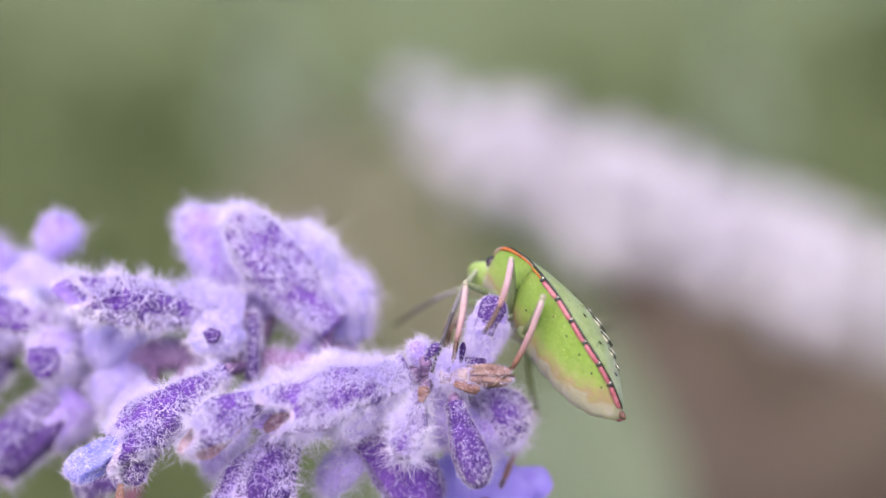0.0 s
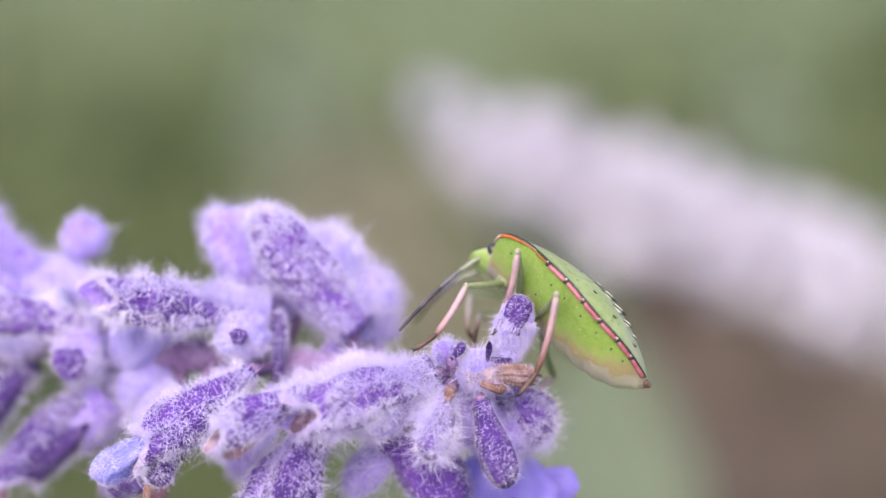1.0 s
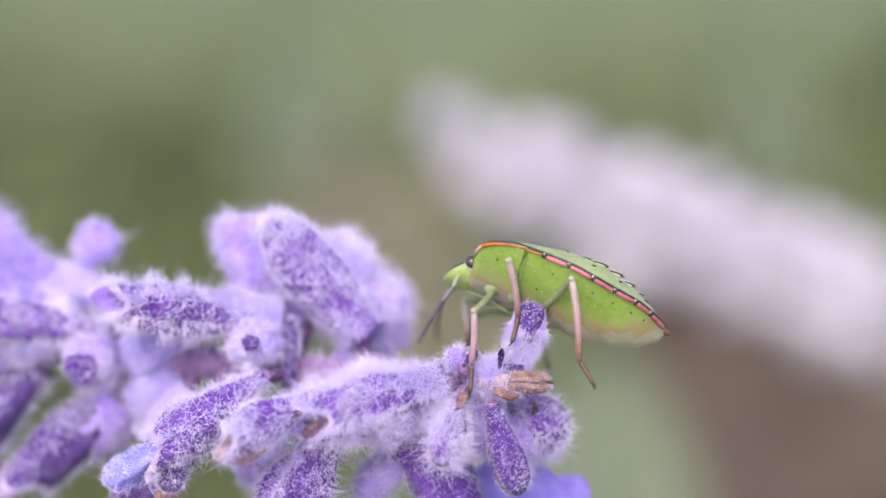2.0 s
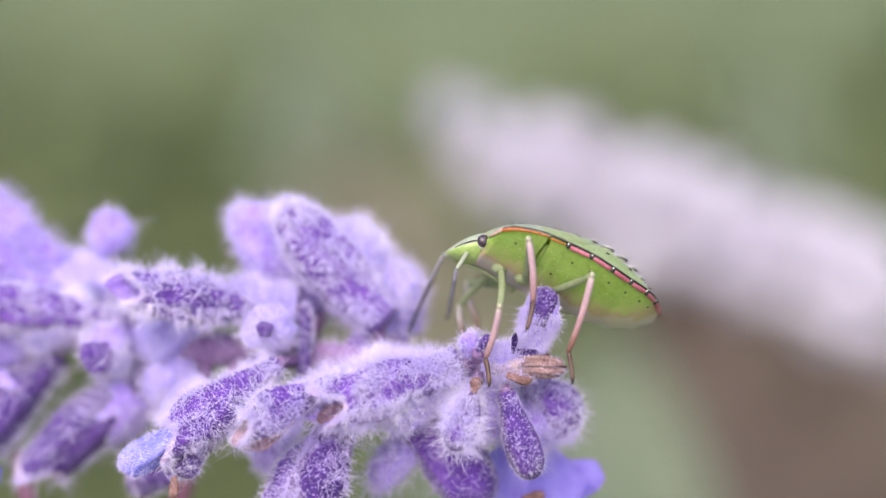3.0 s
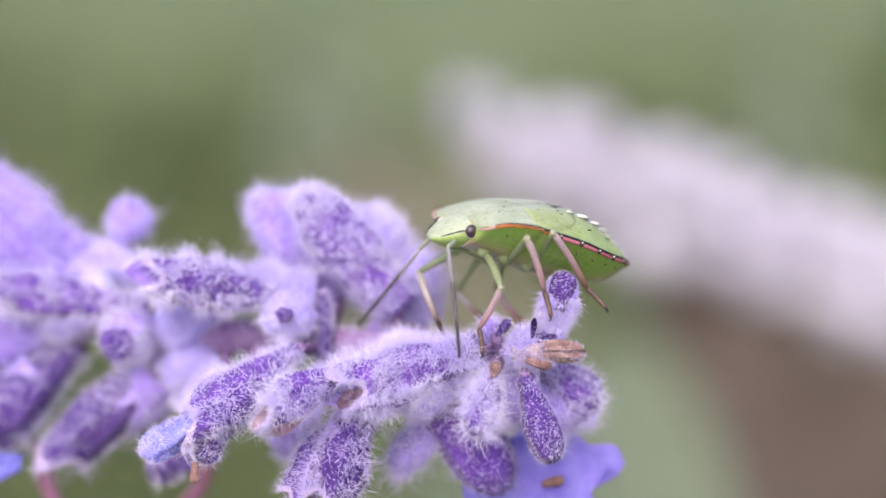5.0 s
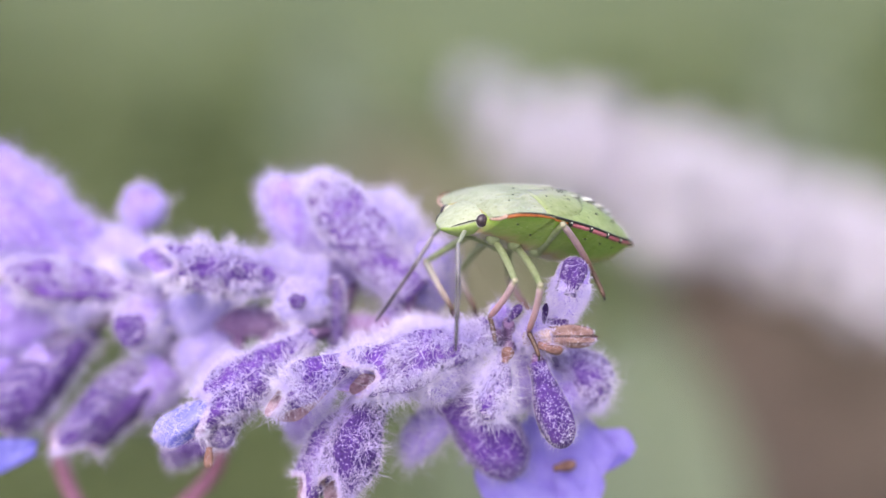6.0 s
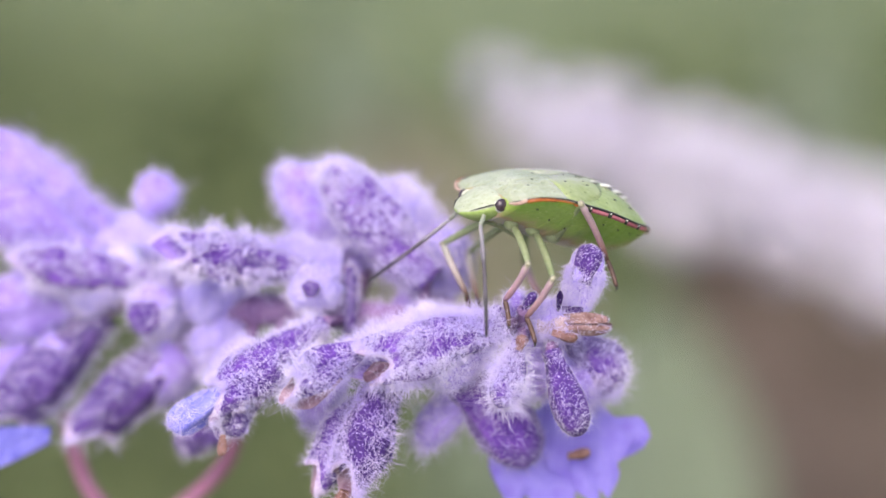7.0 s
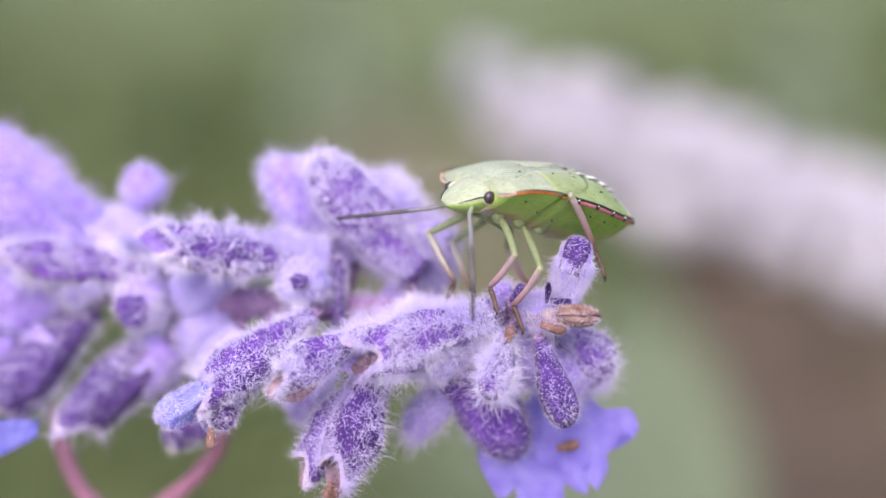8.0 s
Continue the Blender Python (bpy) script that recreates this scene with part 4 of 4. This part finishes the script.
LEFT_FRONT_TOE = (
    (0.0, -0.24, -0.25, -1.16),
    (0.5, -0.57, -0.25, -0.64),
    (1.0, -1.21, -0.25, -0.88),
    (2.3, 0.13, -0.25, -1.40),
    (2.5, 0.13, -0.25, -1.22),
    (3.0, 0.21, -0.25, -1.41),
    (3.5, 0.00, -0.25, -1.32),
    (4.0, 0.15, -0.25, -1.27),
    (4.5, 0.15, -0.25, -1.41),
    (5.0, 0.21, -0.25, -1.52),
    (5.2, 0.23, -0.25, -1.52),
    (6.3, 0.29, -0.25, -1.42),
    (7.0, 0.23, -0.25, -1.47),
    (7.5, 0.42, -0.25, -1.56),
    (8.0, 0.44, -0.25, -1.50),
)
LEFT_MIDDLE = (
    (0.0, 8.51, 2.01, 7.67, -0.25),
    (0.5, 7.46, 2.32, 6.67, -0.28),
    (1.0, 7.27, 2.47, 6.83, -0.43),
    (2.3, 6.04, 2.39, 6.80, -0.52),
    (2.5, 6.12, 2.49, 6.55, -0.58),
    (3.0, 6.44, 2.60, 6.84, -0.56),
    (3.5, 6.34, 2.65, 6.80, -0.29),
    (4.0, 5.83, 2.29, 6.56, -0.56),
    (4.5, 5.71, 1.94, 6.68, -0.62),
    (5.0, 5.42, 1.79, 6.45, -0.76),
    (5.2, 5.54, 1.60, 6.50, -0.89),
    (6.3, 5.60, -1.69, 4.65, -4.14),
    (7.0, 5.47, -1.50, 4.29, -3.50),
    (7.5, 5.46, -1.35, 4.23, -3.26),
    (8.0, 5.58, -1.43, 4.19, -3.33),
)
LEFT_MIDDLE_TOE = (
    (0.0, -0.51, -0.25, -0.87),
    (0.5, -0.51, -0.25, -1.21),
    (1.0, -0.57, -0.25, -1.36),
    (2.3, -0.25, -0.25, -1.32),
    (2.5, -0.23, -0.25, -1.31),
    (3.0, -0.31, -0.25, -1.23),
    (3.5, -0.32, -0.25, -1.52),
    (4.0, 0.06, -0.25, -1.41),
    (4.5, 0.00, -0.25, -1.32),
    (5.0, 0.29, -0.25, -1.17),
    (5.2, 0.23, -0.25, -1.02),
    (6.3, 0.56, -0.25, -1.24),
    (7.0, 0.50, -0.25, -1.47),
    (7.5, 0.50, -0.25, -1.53),
    (8.0, 0.56, -0.25, -1.47),
)
LEFT_HIND = (
    (0.0, 9.97, 0.21, 8.56, -3.41),
    (0.5, 9.32, 0.46, 8.43, -3.44),
    (1.0, 9.37, 0.32, 8.38, -3.60),
    (2.3, 9.43, 1.70, 10.07, -2.53),
    (2.5, 9.72, 0.61, 8.75, -3.43),
    (3.0, 9.74, 0.86, 8.67, -3.04),
    (3.5, 9.30, 1.05, 8.35, -2.83),
    (4.0, 8.92, 1.55, 8.41, -2.56),
    (4.5, 7.47, 2.32, 9.47, -0.91),
    (5.0, 6.82, 2.03, 8.74, -0.61),
    (5.2, 6.79, 1.89, 8.55, -0.31),
    (6.3, 6.87, 1.77, 8.50, -0.55),
    (7.0, 6.94, 2.15, 8.50, -0.55),
    (7.5, 6.96, 2.24, 8.50, -0.55),
    (8.0, 7.06, 2.23, 8.50, -0.55),
)
LEFT_HIND_TOE = (
    (0.0, -1.29, -0.25, -1.17),
    (0.5, -1.29, -0.25, -1.31),
    (1.0, -1.06, -0.25, -1.31),
    (2.3, 0.50, -0.25, -0.43),
    (2.5, 0.07, -0.25, -1.37),
    (3.0, 0.22, -0.25, -1.55),
    (3.5, 0.54, -0.25, -1.41),
    (4.0, 0.65, -0.25, -1.32),
    (4.5, 1.23, -0.25, -0.35),
    (5.0, 1.11, -0.25, -1.17),
    (5.2, 1.11, -0.25, -0.94),
    (6.3, 0.50, -0.25, -1.45),
    (7.0, 0.50, -0.25, -1.45),
    (7.5, 0.50, -0.25, -1.45),
    (8.0, 0.50, -0.25, -1.45),
)
RIGHT_FRONT = (
    (0.0, 6.37, 0.03, 5.29, -1.71),
    (1.0, 5.37, 0.14, 5.10, -1.74),
    (2.5, 3.91, -0.01, 4.13, -1.76),
    (3.0, 3.21, -0.87, 3.39, -2.19),
    (3.5, 2.66, -0.75, 3.26, -2.15),
    (4.0, 0.69, 0.03, 1.19, -2.41),
    (4.5, 0.26, 0.26, 1.06, -2.24),
    (5.0, 0.02, 0.16, 1.02, -2.24),
    (5.2, -0.02, 0.05, 1.14, -2.20),
    (6.3, -0.10, -0.06, 1.17, -2.42),
    (7.0, -0.03, 0.26, 1.21, -2.32),
    (7.5, -0.18, 0.27, 1.20, -2.23),
    (8.0, -0.17, 0.44, 1.23, -2.15),
)
RIGHT_FRONT_TOE = (
    (0.0, -0.06, 0.20, -0.43),
    (1.0, 0.17, 0.20, -0.29),
    (2.5, 0.09, 0.20, -0.44),
    (3.0, 0.12, 0.20, -0.29),
    (3.5, 0.17, 0.20, -0.21),
    (4.0, 0.08, 0.20, -0.44),
    (4.5, 0.15, 0.20, -0.44),
    (5.0, 0.18, 0.20, -0.38),
    (5.2, 0.18, 0.20, -0.44),
    (6.3, 0.14, 0.20, -0.45),
    (7.0, 0.14, 0.20, -0.44),
    (7.5, 0.12, 0.20, -0.44),
    (8.0, -0.26, 0.20, -0.59),
)
RIGHT_MIDDLE = (
    (0.0, 6.95, -0.83, 5.52, -1.71),
    (1.0, 5.90, -0.87, 5.56, -1.59),
    (2.5, 4.26, -0.30, 3.98, -1.76),
    (3.0, 3.67, 0.45, 4.33, -2.04),
    (3.5, 2.60, 0.13, 3.43, -1.62),
    (4.0, 2.30, -0.35, 3.33, -1.67),
    (4.5, 2.18, -1.12, 2.97, -2.24),
    (5.0, 2.28, -0.92, 3.31, -2.09),
    (5.2, 2.26, -1.03, 3.19, -2.20),
    (6.3, 1.46, -0.36, 2.14, -2.42),
    (7.0, 1.29, -0.26, 1.79, -2.47),
    (7.5, 1.38, -0.17, 2.17, -2.53),
    (8.0, 1.24, -0.10, 2.11, -2.45),
)
RIGHT_MIDDLE_TOE = (
    (0.0, -0.13, 0.20, -1.44),
    (1.0, -0.16, 0.20, -1.31),
    (2.5, 0.15, 0.20, -0.44),
    (3.0, 0.15, 0.20, -0.44),
    (3.5, 0.15, 0.20, -0.44),
    (4.0, 0.24, 0.20, -0.30),
    (4.5, 0.12, 0.20, -0.29),
    (5.0, 0.18, 0.20, -0.35),
    (5.2, 0.18, 0.20, -0.38),
    (6.3, 0.12, 0.20, -0.36),
    (7.0, 0.15, 0.20, -0.44),
    (7.5, 0.09, 0.20, -0.29),
    (8.0, 0.15, 0.20, -0.35),
)
RIGHT_HIND = (
    (0.0, 10.35, -6.00, 8.50, -9.70),
    (0.5, 9.80, -6.00, 8.15, -10.00),
    (1.0, 9.70, -4.30, 7.95, -5.65),
    (2.5, 8.23, -3.20, 7.94, -4.95),
    (3.5, 7.00, 0.16, 8.04, -2.19),
    (5.2, 4.16, -0.89, 5.47, -2.50),
    (7.0, 4.44, -0.85, 5.62, -3.06),
    (8.0, 4.17, -0.40, 5.34, -2.60),
)
RIGHT_HIND_TOE = (
    (0.0, -0.50, 0.20, -1.10),
    (0.5, -0.45, 0.20, -1.20),
    (1.0, -0.30, 0.20, -1.45),
    (2.5, -0.13, 0.20, -1.90),
    (3.5, 0.15, 0.20, -0.58),
    (5.2, 0.15, 0.20, -0.58),
    (7.0, 0.14, 0.20, -0.44),
    (8.0, 0.15, 0.20, -0.44),
)
# seconds, elbow x z, tip x z
LEFT_FEELER = (
    (0.0, 5.22, -0.70, 4.44, -3.74),
    (0.5, 4.07, 0.56, 1.26, -1.62),
    (1.0, 4.15, 1.15, 1.42, -1.62),
    (2.3, 3.22, 0.81, 1.79, -1.90),
    (2.5, 2.74, 0.42, 1.36, -2.95),
    (3.0, 2.99, 1.09, 2.42, -1.32),
    (3.5, 2.44, 1.60, 1.24, -3.16),
    (4.0, 1.66, 1.12, 1.27, -2.11),
    (4.5, 1.82, 1.44, 2.82, -4.06),
    (5.0, 1.54, 1.43, 2.14, -4.14),
    (5.2, 1.53, 0.87, 2.34, -4.45),
    (6.3, 1.46, 0.97, 1.08, -4.49),
    (7.0, 1.88, 1.21, 2.18, -4.38),
    (7.5, 1.88, 1.15, 2.03, -4.14),
    (8.0, 1.92, 1.37, 2.02, -3.91),
)
RIGHT_FEELER = (
    (0.0, 5.50, 0.31, 2.63, -1.74),
    (1.0, 3.86, 0.86, 2.29, -1.47),
    (2.3, 2.94, 0.16, 3.06, -2.32),
    (2.5, 2.74, -0.02, 2.90, -2.35),
    (3.0, 2.40, 1.91, 0.52, -2.44),
    (3.5, 1.70, 2.42, -3.12, 0.04),
    (4.0, 0.98, 1.71, -1.75, -2.76),
    (4.5, 0.41, 1.44, -2.73, -2.73),
    (5.0, 0.14, 1.40, -3.14, -2.60),
    (5.2, 0.21, 1.31, -2.78, -3.16),
    (6.3, 0.28, 1.42, -2.82, -3.16),
    (6.5, 0.36, 1.38, -2.80, -3.19),
    (7.0, 0.38, 1.56, -3.94, -1.68),
    (7.5, 0.41, 1.77, -5.03, -0.18),
    (8.0, 0.60, 1.78, -5.36, 1.16),
)


def limb(name, length, r0, r1, mat, label="", belly=0.0, sides=10):
    """A leg piece from its joint along +x."""
    pts, rad = [], []
    for i in range(9):
        s = i / 8
        pts.append(Vector((length * s, 0, 0.03 * length * math.sin(math.pi * s))))
        rad.append((r0 + (r1 - r0) * s) * (1 + belly * math.sin(math.pi * s)))
    rad[0] *= 0.75
    rad[-1] *= 0.75
    return part(name, tube(pts, rad, sides), mat, bug, label)


def foot_piece(length):
    """The jointed dark foot with its two claws, along +x."""
    ob = limb("tarsus", length, 0.14, 0.115, TARSUS, "dark brown foot")
    part("foot_joint", ball((length * 0.45, 0, 0.02), 0.14, 0.125, 0.125, 8, 6), TARSUS, ob)
    for side in (1, -1):
        part("claw", tube([(length * 0.97, 0, 0), (length * 1.08, side * 0.07, -0.03), (length * 1.14, side * 0.11, -0.12)], [0.05, 0.04, 0.01], 6), BLACK, ob)
    return ob


def along(p, q, up):
    """A pose at p with its x towards q."""
    x = (q - p).normalized()
    y = up.cross(x).normalized()
    m = Matrix((x, y, x.cross(y))).transposed().to_4x4()
    m.translation = p * MM
    return m


def knee_of(hip, ankle, upper, lower, hint):
    """The knee of a two-piece leg that bends towards hint."""
    d = ankle - hip
    far = min(d.length, (upper + lower) * 0.995)
    x = d.normalized()
    a = (upper ** 2 - lower ** 2 + far ** 2) / (2 * far)
    h = math.sqrt(max(0.0, upper ** 2 - a * a))
    side = hint - hip - x * (hint - hip).dot(x)
    return hip + x * a + side.normalized() * h, hip + x * far


def leg_keys(rows, hip, upper, lower, depth, near):
    """Ankle and knee in the stage at each row, the knee's depth chosen to suit both lengths."""
    keys = []
    for t, kx, kz, ax, az in rows:
        h = body_pose(t) @ hip
        best = None
        for step in range(-16, 17):
            ankle = Vector((ax, depth + step * 0.15, az))
            d = ankle - h
            if not abs(upper - lower) + 0.1 < d.length < (upper + lower) * 0.99:
                continue
            u, v = frame_of(d)
            for j in range(48):
                q = 2 * math.pi * j / 48
                knee, _ = knee_of(h, ankle, upper, lower, h + (u * math.cos(q) + v * math.sin(q)) * 5)
                cost = (knee.x - kx) ** 2 + (knee.z - kz) ** 2 + 0.01 * (step * 0.15) ** 2 + near * 0.02 * knee.y
                if best is None or cost < best[0]:
                    best = (cost, ankle, knee)
        if best is None:
            ankle = Vector((ax, depth, az))
            knee, ankle = knee_of(h, ankle, upper, lower, Vector((kx, depth - near, kz)))
            best = (0, ankle, knee)
        keys.append((t, *best[1], *best[2]))
    return keys


TIMES = [i * 0.1 for i in range(81)]
LEGS = []
for rows, toes, hip, upper, lower, toe, depth, near in (
        (LEFT_FRONT, LEFT_FRONT_TOE, (3.0, 1.1, -1.3), 3.0, 3.0, 1.35, -1.6, 1),
        (LEFT_MIDDLE, LEFT_MIDDLE_TOE, (1.7, 1.3, -1.45), 3.7, 3.3, 1.4, -1.8, 1),
        (LEFT_HIND, LEFT_HIND_TOE, (0.3, 1.3, -1.6), 3.8, 4.2, 1.5, -1.6, 1),
        (RIGHT_FRONT, RIGHT_FRONT_TOE, (3.0, -1.1, -1.3), 3.0, 3.0, 1.2, 0.8, -1),
        (RIGHT_MIDDLE, RIGHT_MIDDLE_TOE, (1.7, -1.3, -1.45), 3.7, 3.3, 1.2, 1.2, -1),
        (RIGHT_HIND, RIGHT_HIND_TOE, (0.3, -1.3, -1.6), 3.8, 4.2, 1.4, 1.7, -1)):
    femur = limb("femur", upper, 0.18, 0.155, FEMUR, "pale green upper leg", 0.15)
    tibia = limb("tibia", lower, 0.185, 0.16, TIBIA_GREY if rows in (RIGHT_FRONT, RIGHT_MIDDLE) else TIBIA, "pinkish lower leg")
    part("knee", ball((0, 0, 0), 0.19, 0.18, 0.18, 10, 8), TIBIA, tibia)
    part("coxa", ball((hip[0] + 0.1, hip[1] * 0.9, hip[2] + 0.05), 0.42, 0.34, 0.30, 14, 10), FEMUR, bug)
    LEGS.append((femur, tibia, foot_piece(toe), leg_keys(rows, Vector(hip), upper, lower, depth, near), toes, Vector(hip), upper, lower))


def feeler(side):
    """An antenna: a pale first piece and a dark jointed whip."""
    base = limb("antenna_base", 1.3, 0.125, 0.11, FEELER_PALE, "pale antenna base")
    whip = limb("antenna", 5.6, 0.11, 0.09, FEELER, "dark grey jointed antenna", 0.1)
    for x in (1.7, 3.6):
        part("antenna_joint", ball((x, 0, 0.15), 0.10, 0.10, 0.10, 8, 6), FEELER_PALE, whip)
    return base, whip


FEELERS = [(*feeler(1), Vector((4.95, 1.05, -1.0)), LEFT_FEELER, -1), (*feeler(-1), Vector((5.05, -1.0, -1.0)), RIGHT_FEELER, 1)]


def motions():
    walk(bug, [(t, STAGE @ Matrix.Translation(body_pose(t).translation * MM) @ body_pose(t).to_quaternion().to_matrix().to_4x4()) for t in TIMES])
    for femur, tibia, tarsus, keys, toes, hip, upper, lower in LEGS:
        rows = ([], [], [])
        for t in TIMES:
            back = body_pose(t).inverted()
            v = glide(keys, t)
            ankle, hint = back @ Vector(v[:3]), back @ Vector(v[3:])
            knee, ankle = knee_of(hip, ankle, upper, lower, hint)
            dx, dy, dz = glide(toes, t)
            toe = ankle + (back.to_3x3() @ Vector((dx, dy, dz)))
            bend = (knee - hip).cross(ankle - knee)
            up = bend.normalized() if bend.length > 1e-4 else Vector((0, 1, 0))
            for keep, p, q in zip(rows, (hip, knee, ankle), (knee, ankle, toe)):
                keep.append((t, along(p, q, up if abs((q - p).normalized().dot(up)) < 0.95 else Vector((1, 0, 0)))))
        for piece, keep in zip((femur, tibia, tarsus), rows):
            walk(piece, keep)
    for base, whip, socket, rows, away in FEELERS:
        first, second = [], []
        for t in TIMES:
            m = body_pose(t)
            back = m.inverted()
            ex, ez, tx, tz = glide(rows, t)
            root = m @ socket
            d = Vector((ex - root.x, 0, ez - root.z))
            d.y = away * math.sqrt(max(0.05, 1.3 ** 2 - d.length ** 2))
            elbow = root + d.normalized() * 1.3
            e = Vector((tx - elbow.x, 0, tz - elbow.z))
            e.y = away * math.sqrt(max(0.05, 5.6 ** 2 - e.length ** 2))
            tip = elbow + e.normalized() * 5.6
            for keep, p, q in ((first, root, elbow), (second, elbow, tip)):
                p, q = back @ p, back @ q
                keep.append((t, along(p, q, Vector((0.2, 1, 0.1)) if abs((q - p).normalized().y) < 0.85 else Vector((1, 0, 0.3)))))
        walk(base, first)
        walk(whip, second)


motions()
